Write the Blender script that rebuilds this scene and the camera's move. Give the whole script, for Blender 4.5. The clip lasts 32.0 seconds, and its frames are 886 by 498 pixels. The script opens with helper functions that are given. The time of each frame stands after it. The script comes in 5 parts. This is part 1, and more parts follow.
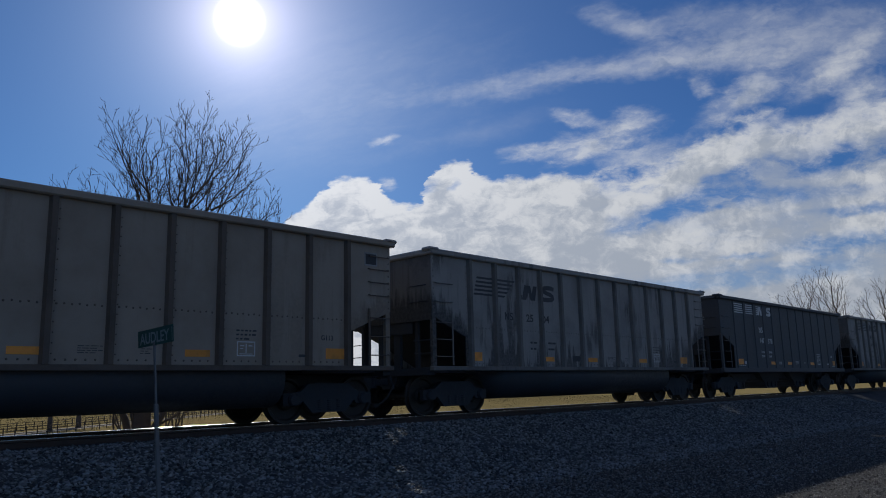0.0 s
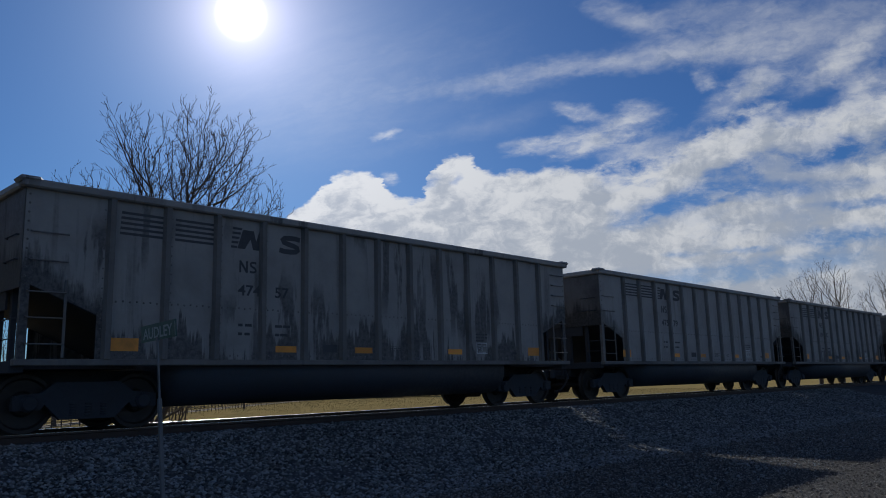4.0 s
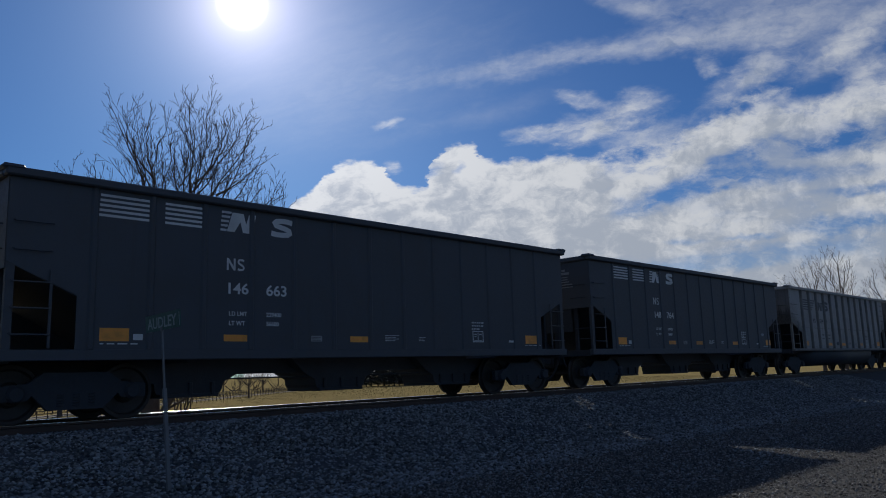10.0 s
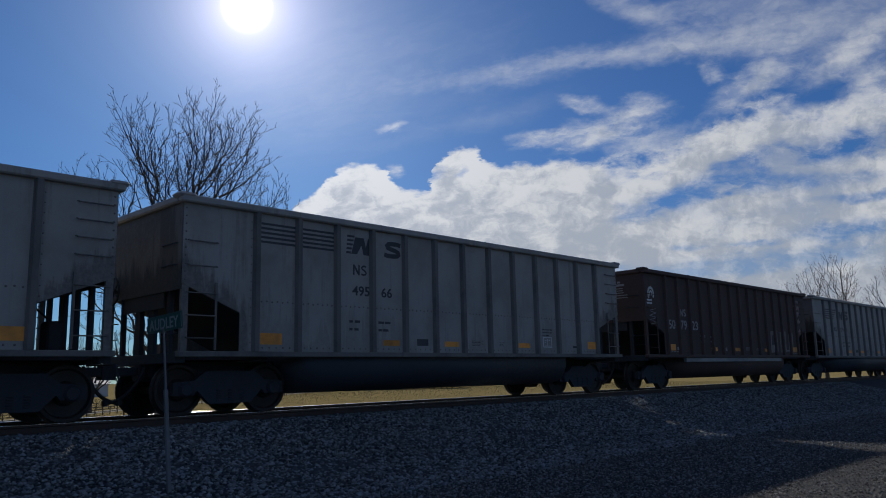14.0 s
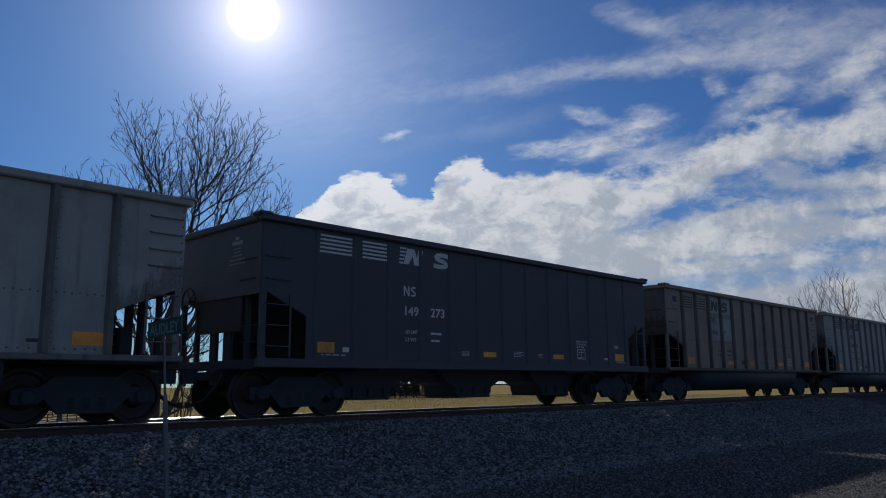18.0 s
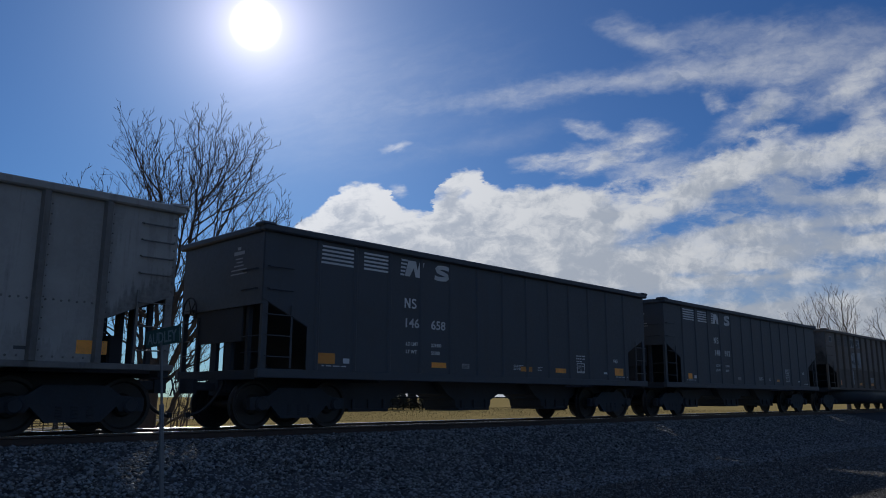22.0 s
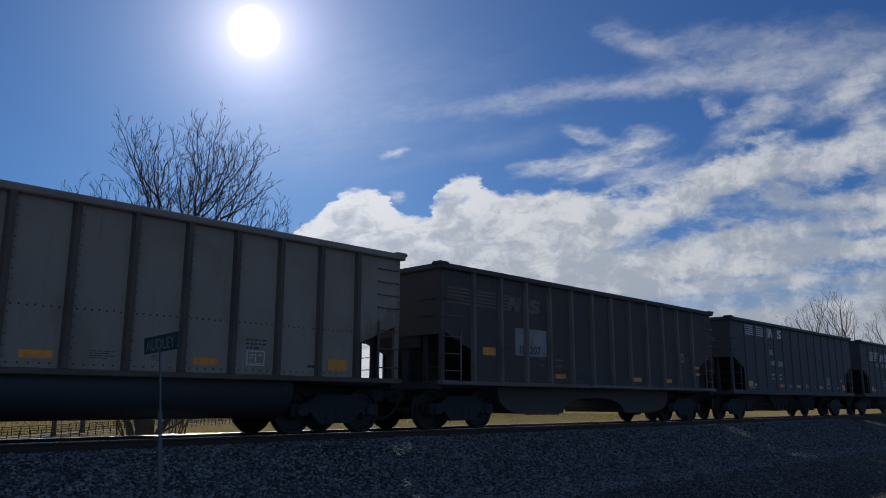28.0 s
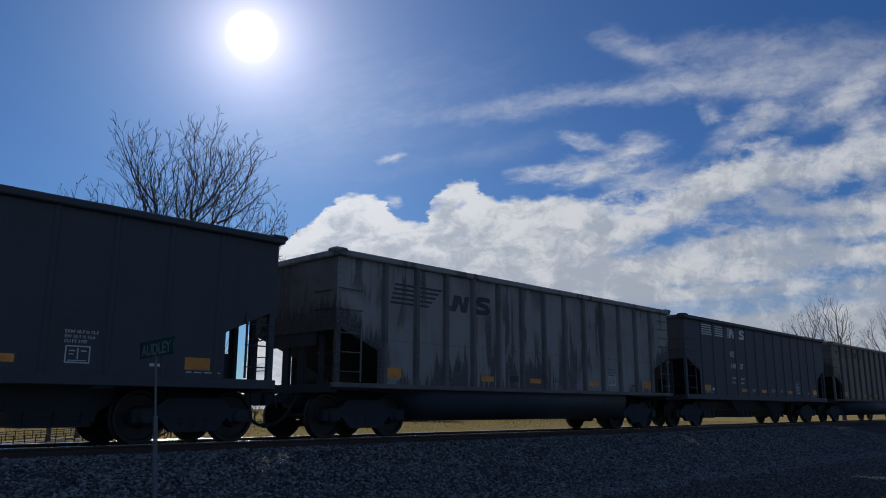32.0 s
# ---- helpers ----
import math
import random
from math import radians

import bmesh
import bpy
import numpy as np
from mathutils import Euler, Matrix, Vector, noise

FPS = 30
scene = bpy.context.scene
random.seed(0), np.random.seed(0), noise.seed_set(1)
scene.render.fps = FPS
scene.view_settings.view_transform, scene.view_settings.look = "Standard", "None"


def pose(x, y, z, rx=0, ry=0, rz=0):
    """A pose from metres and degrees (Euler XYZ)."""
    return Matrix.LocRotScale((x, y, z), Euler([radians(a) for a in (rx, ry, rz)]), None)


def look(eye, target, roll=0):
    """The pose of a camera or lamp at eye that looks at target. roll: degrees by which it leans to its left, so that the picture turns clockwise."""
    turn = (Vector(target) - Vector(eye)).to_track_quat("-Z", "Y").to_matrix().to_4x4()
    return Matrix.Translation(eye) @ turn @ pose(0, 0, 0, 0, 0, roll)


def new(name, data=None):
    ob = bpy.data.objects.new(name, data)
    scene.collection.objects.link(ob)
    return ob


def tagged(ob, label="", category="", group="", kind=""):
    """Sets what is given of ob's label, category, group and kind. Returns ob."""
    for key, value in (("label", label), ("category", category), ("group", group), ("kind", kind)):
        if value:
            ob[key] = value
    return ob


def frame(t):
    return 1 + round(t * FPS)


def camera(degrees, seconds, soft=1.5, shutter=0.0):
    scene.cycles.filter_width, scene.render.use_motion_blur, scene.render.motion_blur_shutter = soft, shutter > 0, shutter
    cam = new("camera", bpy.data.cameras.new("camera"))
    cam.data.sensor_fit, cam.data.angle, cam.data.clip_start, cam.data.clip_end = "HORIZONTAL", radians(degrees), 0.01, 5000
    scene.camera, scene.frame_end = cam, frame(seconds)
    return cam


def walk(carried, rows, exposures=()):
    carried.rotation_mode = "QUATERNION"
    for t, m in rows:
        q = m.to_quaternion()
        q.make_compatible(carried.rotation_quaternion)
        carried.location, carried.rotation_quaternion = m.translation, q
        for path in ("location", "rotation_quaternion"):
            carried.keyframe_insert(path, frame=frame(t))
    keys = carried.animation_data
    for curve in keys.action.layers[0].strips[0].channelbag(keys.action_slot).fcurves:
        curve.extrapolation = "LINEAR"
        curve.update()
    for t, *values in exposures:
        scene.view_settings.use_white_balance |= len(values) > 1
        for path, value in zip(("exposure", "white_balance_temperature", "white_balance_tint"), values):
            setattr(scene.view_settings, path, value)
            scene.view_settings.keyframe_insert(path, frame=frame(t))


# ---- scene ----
# Camera: a phone held almost still beside the line, turning slightly.
EYE = Vector((0.0, 0.0, 0.617))
AIM = (  # seconds, turn from +y towards +x, tilt, lean (degrees)
    (0, 46.399, 10.356, 1.421),
    (0.5, 46.385, 10.320, 1.420),
    (1, 46.345, 10.282, 1.485),
    (1.5, 46.310, 10.254, 1.539),
    (2, 46.281, 10.221, 1.551),
    (2.5, 46.259, 10.165, 1.553),
    (3, 46.244, 10.096, 1.551),
    (3.5, 46.225, 10.020, 1.538),
    (5.5, 46.168, 9.644, 1.415),
    (6, 46.158, 9.524, 1.431),
    (6.5, 46.118, 9.437, 1.493),
    (7, 46.076, 9.359, 1.550),
    (7.5, 46.061, 9.266, 1.599),
    (8, 46.043, 9.188, 1.674),
    (8.5, 46.006, 9.139, 1.765),
    (9, 45.972, 9.112, 1.822),
    (9.5, 45.957, 9.102, 1.815),
    (10, 45.952, 9.103, 1.782),
    (10.5, 45.934, 9.105, 1.724),
    (11, 45.904, 9.109, 1.666),
    (11.5, 45.871, 9.120, 1.629),
    (12, 45.839, 9.148, 1.574),
    (12.5, 45.817, 9.197, 1.500),
    (13, 45.800, 9.267, 1.414),
    (13.5, 45.789, 9.339, 1.333),
    (14, 45.787, 9.390, 1.288),
    (14.5, 45.804, 9.439, 1.271),
    (16.5, 45.690, 9.835, 0.841),
    (17, 45.666, 9.893, 0.688),
    (17.5, 45.656, 9.962, 0.549),
    (18, 45.656, 10.063, 0.414),
    (18.5, 45.637, 10.197, 0.289),
    (19, 45.601, 10.318, 0.188),
    (19.5, 45.575, 10.389, 0.120),
    (20, 45.574, 10.463, 0.077),
    (20.5, 45.600, 10.614, 0.028),
    (21, 45.639, 10.788, -0.054),
    (21.5, 45.690, 10.891, -0.137),
    (22, 45.720, 10.965, -0.207),
    (22.5, 45.725, 11.099, -0.261),
    (23, 45.751, 11.268, -0.295),
    (23.5, 45.782, 11.387, -0.357),
    (24, 45.807, 11.428, -0.398),
    (24.5, 45.826, 11.426, -0.380),
    (25, 45.819, 11.438, -0.369),
    (25.5, 45.779, 11.478, -0.364),
    (27.5, 45.810, 11.431, -0.136),
    (28, 45.816, 11.397, -0.068),
    (28.5, 45.837, 11.362, -0.023),
    (29, 45.867, 11.342, -0.025),
    (29.5, 45.899, 11.369, 0.005),
    (30, 45.929, 11.401, 0.041),
    (30.5, 45.950, 11.429, 0.033),
    (31, 45.980, 11.499, -0.002),
    (31.5, 46.027, 11.630, -0.067),
    (32, 46.073, 11.795, -0.166),
)
cam = camera(60.29, 32.0, soft=1.0)


def aim(turn, tilt, lean):
    a, e = radians(turn), radians(tilt)
    way = Vector((math.sin(a) * math.cos(e), math.cos(a) * math.cos(e), math.sin(e)))
    return look(EYE, EYE + way * 10, -lean)


walk(cam, [(t, aim(a, e, r)) for t, a, e, r in AIM])

# ---- light: low winter sun ahead, thin bright cloud ----
SUN_AZ, SUN_EL = radians(30.8), radians(26.5)
SUN_DIR = Vector((math.sin(SUN_AZ) * math.cos(SUN_EL), math.cos(SUN_AZ) * math.cos(SUN_EL), math.sin(SUN_EL)))
sun = new("sun", bpy.data.lights.new("sun", "SUN"))
sun.data.energy, sun.data.angle, sun.data.color = 4.0, radians(0.53), (1.0, 0.95, 0.87)
sun.matrix_world = look((0, 0, 60), Vector((0, 0, 60)) - SUN_DIR)
scene.view_settings.exposure = 0.0


class Nodes:
    """Short helper to write node trees."""

    def __init__(self, tree):
        self.tree = tree
        tree.nodes.clear()

    def add(self, kind, values=(), **props):
        n = self.tree.nodes.new(kind)
        for k, v in props.items():
            setattr(n, k, v)
        for k, v in dict(values).items():
            if isinstance(v, bpy.types.NodeSocket):
                self.tree.links.new(v, n.inputs[k])
            else:
                n.inputs[k].default_value = v
        return n

    def m(self, op, a, b=0.0, c=0.0):
        n = self.tree.nodes.new("ShaderNodeMath")
        n.operation = op
        for i, v in enumerate((a, b, c)):
            if isinstance(v, bpy.types.NodeSocket):
                self.tree.links.new(v, n.inputs[i])
            else:
                n.inputs[i].default_value = v
        return n.outputs[0]

    def dot(self, a, b):
        n = self.tree.nodes.new("ShaderNodeVectorMath")
        n.operation = "DOT_PRODUCT"
        for i, v in enumerate((a, b)):
            if isinstance(v, bpy.types.NodeSocket):
                self.tree.links.new(v, n.inputs[i])
            else:
                n.inputs[i].default_value = v
        return n.outputs["Value"]

    def step(self, x, lo, hi, a=0.0, b=1.0):
        n = self.add("ShaderNodeMapRange", {"Value": x, "From Min": lo, "From Max": hi, "To Min": a, "To Max": b})
        n.interpolation_type = "SMOOTHSTEP"
        return n.outputs["Result"]

    def mix(self, f, a, b):
        n = self.add("ShaderNodeMix", data_type="RGBA")
        for i, v in ((0, f), (6, a), (7, b)):
            if isinstance(v, bpy.types.NodeSocket):
                self.tree.links.new(v, n.inputs[i])
            else:
                n.inputs[i].default_value = v if i == 0 else (*v, 1.0)[:4]
        return n.outputs[2]

    def noise(self, vec, scale, detail=4.0, rough=0.5, warp=0.0):
        n = self.add("ShaderNodeTexNoise", {"Scale": scale, "Detail": detail, "Roughness": rough, "Distortion": warp})
        if vec is not None:
            self.tree.links.new(vec, n.inputs["Vector"])
        return n.outputs["Fac"]


# cloud in the sky ahead: middle across and down, half length, half width, lean (degrees), thickness
HIGH_VEIL = (
    (9.0, 1.30, 2.0, 0.16, -7, 0.32), (11.2, 0.95, 1.9, 0.18, -5, 0.5), (12.7, 0.70, 1.6, 0.28, -3, 0.45),
    (14.5, 0.42, 2.0, 0.55, -6, 0.5), (11.3, 0.22, 0.8, 0.22, 22, 0.5), (12.8, 0.1, 1.3, 0.22, -5, 0.28),
    (15.05, 0.85, 0.9, 0.17, -40, 0.85), (6.3, 1.5, 2.6, 0.9, -14, 0.12), (8.6, 2.1, 1.4, 0.2, -15, 0.12),
)
LOW_WISPS = (
    (13.35, 1.45, 0.95, 0.28, -38, 0.75), (14.7, 1.2, 0.8, 0.25, -22, 0.4), (15.4, 1.6, 0.7, 0.35, -30, 0.7),
    (12.62, 1.30, 0.2, 0.17, -20, 0.6), (10.45, 1.9, 0.5, 0.11, 14, 0.6), (11.25, 2.05, 0.62, 0.24, -12, 0.85),
    (9.5, 2.46, 0.5, 0.14, -4, 0.75), (10.4, 2.42, 0.7, 0.24, -8, 0.8), (6.9, 2.24, 0.24, 0.07, -12, 0.6),
    (7.04, 3.0, 0.15, 0.1, -15, 0.9), (11.6, 2.5, 0.9, 0.2, -10, 0.6),
)
BLUE_GAPS = (
    (11.75, 3.62, 0.75, 0.2, -14, 0.95), (12.75, 3.35, 0.95, 0.11, -14, 0.85), (14.9, 2.57, 1.6, 0.22, -11, 1.0),
    (13.1, 3.0, 0.8, 0.17, -18, 0.85), (13.9, 3.18, 1.5, 0.16, -2, 0.8), (15.2, 3.5, 0.9, 0.08, -3, 0.75),
    (15.0, 4.1, 1.1, 0.17, -3, 0.9), (13.3, 4.3, 0.55, 0.06, -4, 0.6), (12.2, 4.38, 0.35, 0.06, -3, 0.55),
    (13.6, 4.62, 2.3, 0.17, -4, 0.6), (11.6, 4.85, 1.3, 0.1, -2, 0.5), (14.5, 1.72, 0.9, 0.12, -20, 0.6),
    (9.65, 2.72, 0.5, 0.1, -2, 0.8), (7.62, 3.16, 0.26, 0.11, -40, 0.8), (8.12, 3.02, 0.14, 0.07, -40, 0.5),
    (8.9, 2.8, 0.35, 0.05, -6, 0.7),
)
BANK_EDGE = ((3.6, 8.6), (4.3, 6.4), (4.7, 4.9), (4.95, 4.1), (5.25, 3.62), (5.6, 3.38), (5.9, 3.1), (6.1, 2.96), (6.5, 2.9), (6.78, 3.0), (6.9, 3.22), (7.2, 3.36), (7.5, 3.34), (7.66, 3.1), (7.78, 2.82), (8.0, 2.66), (8.4, 2.66), (8.6, 2.82), (9.4, 2.86), (9.75, 2.74), (10.6, 2.7), (11.2, 2.72), (11.8, 2.58), (12.3, 2.3), (12.8, 1.95), (13.5, 1.6), (14.6, 1.62), (15.9, 1.4))


def build_world():
    world = bpy.data.worlds.new("world")
    scene.world = world
    world.use_nodes = True
    w = Nodes(world.node_tree)
    way = w.add("ShaderNodeTexCoord").outputs["Generated"]
    sky = w.add("ShaderNodeTexSky", sky_type="NISHITA", sun_disc=False, sun_elevation=SUN_EL, sun_rotation=SUN_AZ, air_density=1.0, dust_density=0.3, ozone_density=3.0)
    # a chart of the sky in front: u to the right, v down, about one unit per 4.2 degrees
    ref = aim(45.787, 9.39, 1.288).to_3x3()
    right, up, ahead = ref.col[0], ref.col[1], -ref.col[2]
    depth = w.m("MAXIMUM", w.dot(way, ahead), 0.12)
    u = w.m("ADD", w.m("MULTIPLY", w.m("DIVIDE", w.dot(way, right), depth), 13.5), 7.84)
    v = w.m("SUBTRACT", 4.41, w.m("MULTIPLY", w.m("DIVIDE", w.dot(way, up), depth), 13.5))

    def chart(a, b, c=0.0):
        n = w.add("ShaderNodeCombineXYZ")
        for i, x in enumerate((a, b, c)):
            if isinstance(x, bpy.types.NodeSocket):
                w.tree.links.new(x, n.inputs[i])
            else:
                n.inputs[i].default_value = x
        return n.outputs[0]

    def swing(vec, scale, detail, amount):
        """Shift of the chart by turbulence."""
        n = w.add("ShaderNodeTexNoise", {"Vector": vec, "Scale": scale, "Detail": detail, "Roughness": 0.55})
        c = w.add("ShaderNodeVectorMath", {0: n.outputs["Color"], 1: (0.5, 0.5, 0.5)}, operation="SUBTRACT").outputs[0]
        return w.add("ShaderNodeVectorMath", {0: c, 1: amount}, operation="MULTIPLY").outputs[0]

    def plus(a, b):
        return w.add("ShaderNodeVectorMath", {0: a, 1: b}, operation="ADD").outputs[0]

    def minus(x, y):
        return w.m("SUBTRACT", x, y)

    place = chart(u, v)
    stretched = chart(u, w.m("MULTIPLY", v, 1.7), 3.0)
    swirl = plus(place, swing(stretched, 0.9, 3, (0.45, 0.32, 0.0)))
    swirl = plus(swirl, swing(stretched, 4.2, 6, (0.3, 0.2, 0.0)))
    # fibres that fan out from the low left and climb to the right
    across = w.m("MULTIPLY", w.m("DIVIDE", minus(v, 4.9), w.m("ADD", w.m("MAXIMUM", u, -2.0), 6.0)), 20.0)
    fibre = w.noise(plus(chart(w.m("MULTIPLY", u, 0.4), across, 2.0), swing(stretched, 1.4, 3, (0.3, 0.5, 0.0))), 1.5, 8, 0.6, 0.3)
    tufts = w.noise(plus(chart(u, w.m("MULTIPLY", across, 2.0), 11.0), swing(stretched, 2.2, 4, (0.5, 0.8, 0.0))), 1.8, 8, 0.6, 0.3)
    threads = w.noise(plus(chart(w.m("MULTIPLY", u, 0.8), w.m("MULTIPLY", across, 2.2), 5.0), swing(stretched, 2.0, 4, (0.6, 1.0, 0.0))), 1.6, 8, 0.62, 0.5)
    grain = w.m("ADD", w.m("MULTIPLY", minus(fibre, 0.5), 1.5), w.m("MULTIPLY", minus(tufts, 0.5), 0.9))

    def strokes(marks, loose, soft):
        """Union of soft long patches, frayed along the fibres."""
        clear = None
        for cu, cv, half, wide, lean, thick in marks:
            n = w.add("ShaderNodeMapping", {"Vector": swirl, "Location": (cu, cv, 0.0), "Rotation": (0.0, 0.0, radians(lean)), "Scale": (half * 1.45, wide * 1.75, 1.0)}, vector_type="TEXTURE")
            away = w.add("ShaderNodeVectorMath", {0: n.outputs[0]}, operation="LENGTH").outputs["Value"]
            f = w.m("ADD", minus(1.0, away), w.m("MULTIPLY", grain, loose))
            left = minus(1.0, w.m("MULTIPLY", w.step(f, 0.0, soft, 0.0, thick), comb if soft < 1.0 else smooth))
            clear = left if clear is None else w.m("MULTIPLY", clear, left)
        return minus(1.0, clear)

    comb = w.step(w.m("ADD", w.m("MULTIPLY", threads, 0.65), w.m("MULTIPLY", tufts, 0.35)), 0.36, 0.6, 0.4, 1.0)
    smooth = w.step(threads, 0.34, 0.62, 0.62, 1.0)
    veil = strokes(HIGH_VEIL, 0.55, 1.1)
    wisps = strokes(LOW_WISPS, 0.7, 0.95)
    gaps = strokes(BLUE_GAPS, 0.7, 0.85)
    # upper edge of the bank of cloud
    parts = w.add("ShaderNodeSeparateXYZ", {0: plus(place, swing(chart(u, w.m("MULTIPLY", v, 1.9), 6.0), 2.4, 5, (0.75, 0.4, 0.0)))})
    edge = w.add("ShaderNodeFloatCurve", {"Value": w.m("DIVIDE", parts.outputs[0], 16.0)})
    curve = edge.mapping.curves[0]
    curve.points[0].location, curve.points[1].location = (0.0, 0.95), (1.0, 0.13)
    for a, b in BANK_EDGE:
        curve.points.new(a / 16.0, b / 10.0)
    edge.mapping.update()
    below = minus(parts.outputs[1], w.m("MULTIPLY", edge.outputs[0], 10.0))
    soft = w.step(u, 8.5, 13.0, 0.09, 0.55)
    bank = w.step(w.m("ADD", below, w.m("MULTIPLY", w.m("MULTIPLY", grain, w.step(u, 8.0, 12.5, 0.12, 0.9)), 1.0)), -0.03, soft)
    thin = w.step(w.m("ADD", grain, w.m("ADD", w.step(u, 8.0, 13.0, 0.7, 0.12), w.step(v, 3.4, 4.6, 0.0, 0.25))), -0.45, 0.35, 0.66, 1.0)
    bank = w.m("MULTIPLY", w.m("MULTIPLY", bank, thin), minus(1.0, gaps))
    over = minus(1.0, w.m("MULTIPLY", minus(1.0, veil), minus(1.0, wisps)))
    cover = minus(1.0, w.m("MULTIPLY", minus(1.0, bank), minus(1.0, over)))
    # elsewhere: the same broken cloud
    plain = w.step(w.noise(way, 3.2, 8, 0.58, 0.4), 0.51, 0.68, 0.0, 0.8)
    front = w.step(w.dot(way, ahead), 0.55, 0.75)
    cover = w.m("ADD", w.m("MULTIPLY", cover, front), w.m("MULTIPLY", plain, minus(1.0, front)))
    angle = w.m("ARCCOSINE", w.m("MINIMUM", w.dot(way, SUN_DIR), 1.0))
    near_sun = w.m("EXPONENT", w.m("MULTIPLY", angle, -4.2))
    # the deeper parts of the bank are greyer
    deep = w.m("MULTIPLY", w.step(below, 0.1, 0.9), w.step(u, 6.0, 9.5, 0.3, 0.52))
    billow = w.noise(plus(chart(u, w.m("MULTIPLY", across, 0.9), 9.0), swing(stretched, 1.6, 4, (0.5, 0.6, 0.0))), 1.7, 8, 0.64)
    shade = w.step(w.m("ADD", deep, w.m("ADD", w.m("MULTIPLY", minus(billow, 0.5), 2.9), w.m("MULTIPLY", minus(threads, 0.5), 0.9))), -0.05, 0.75)
    lit = w.mix(shade, CLOUD_LIT, CLOUD_SHADE)
    lit = w.add("ShaderNodeVectorMath", {0: lit, 1: (1, 1, 1)}, operation="MULTIPLY")
    # cloud behind is lit from the front and shows brighter
    facing = w.step(w.dot(way, SUN_DIR), 0.2, -0.8, 0.0, 0.8)
    glowing = w.m("ADD", w.m("ADD", 0.72, facing), w.m("MULTIPLY", near_sun, 0.7))
    w.tree.links.new(w.add("ShaderNodeCombineXYZ", {0: glowing, 1: glowing, 2: glowing}).outputs[0], lit.inputs[1])
    blue = w.add("ShaderNodeVectorMath", {0: sky.outputs[0], 1: SKY_GAIN}, operation="MULTIPLY").outputs[0]
    base = w.mix(cover, blue, lit.outputs[0])
    # the sun's own light spread by thin cloud
    core = w.m("MULTIPLY", w.step(angle, 0.0, 0.034, 1.0, 0.0), 2.6)
    ring = w.m("MULTIPLY", w.m("EXPONENT", w.m("MULTIPLY", angle, -15.0)), 0.62)
    ring = w.m("ADD", ring, w.m("MULTIPLY", w.m("EXPONENT", w.m("MULTIPLY", angle, -28.0)), 0.85))
    wide = w.m("MULTIPLY", w.m("EXPONENT", w.m("MULTIPLY", angle, -5.0)), w.step(u, 2.0, 7.0, 0.02, 0.1))
    glow = w.m("ADD", core, w.m("ADD", ring, wide))
    tint = w.add("ShaderNodeVectorMath", {1: (1.0, 0.87, 0.92)}, operation="MULTIPLY")
    w.tree.links.new(w.add("ShaderNodeCombineXYZ", {0: glow, 1: glow, 2: glow}).outputs[0], tint.inputs[0])
    total = w.add("ShaderNodeVectorMath", {0: base, 1: tint.outputs[0]}, operation="ADD").outputs[0]
    back = w.add("ShaderNodeBackground", {"Color": total, "Strength": 1.0})
    out = w.add("ShaderNodeOutputWorld")
    w.tree.links.new(back.outputs[0], out.inputs[0])


SKY_GAIN = (0.0165, 0.0325, 0.0555)
CLOUD_LIT, CLOUD_SHADE = (0.72, 0.75, 0.8), (0.43, 0.485, 0.58)
build_world()

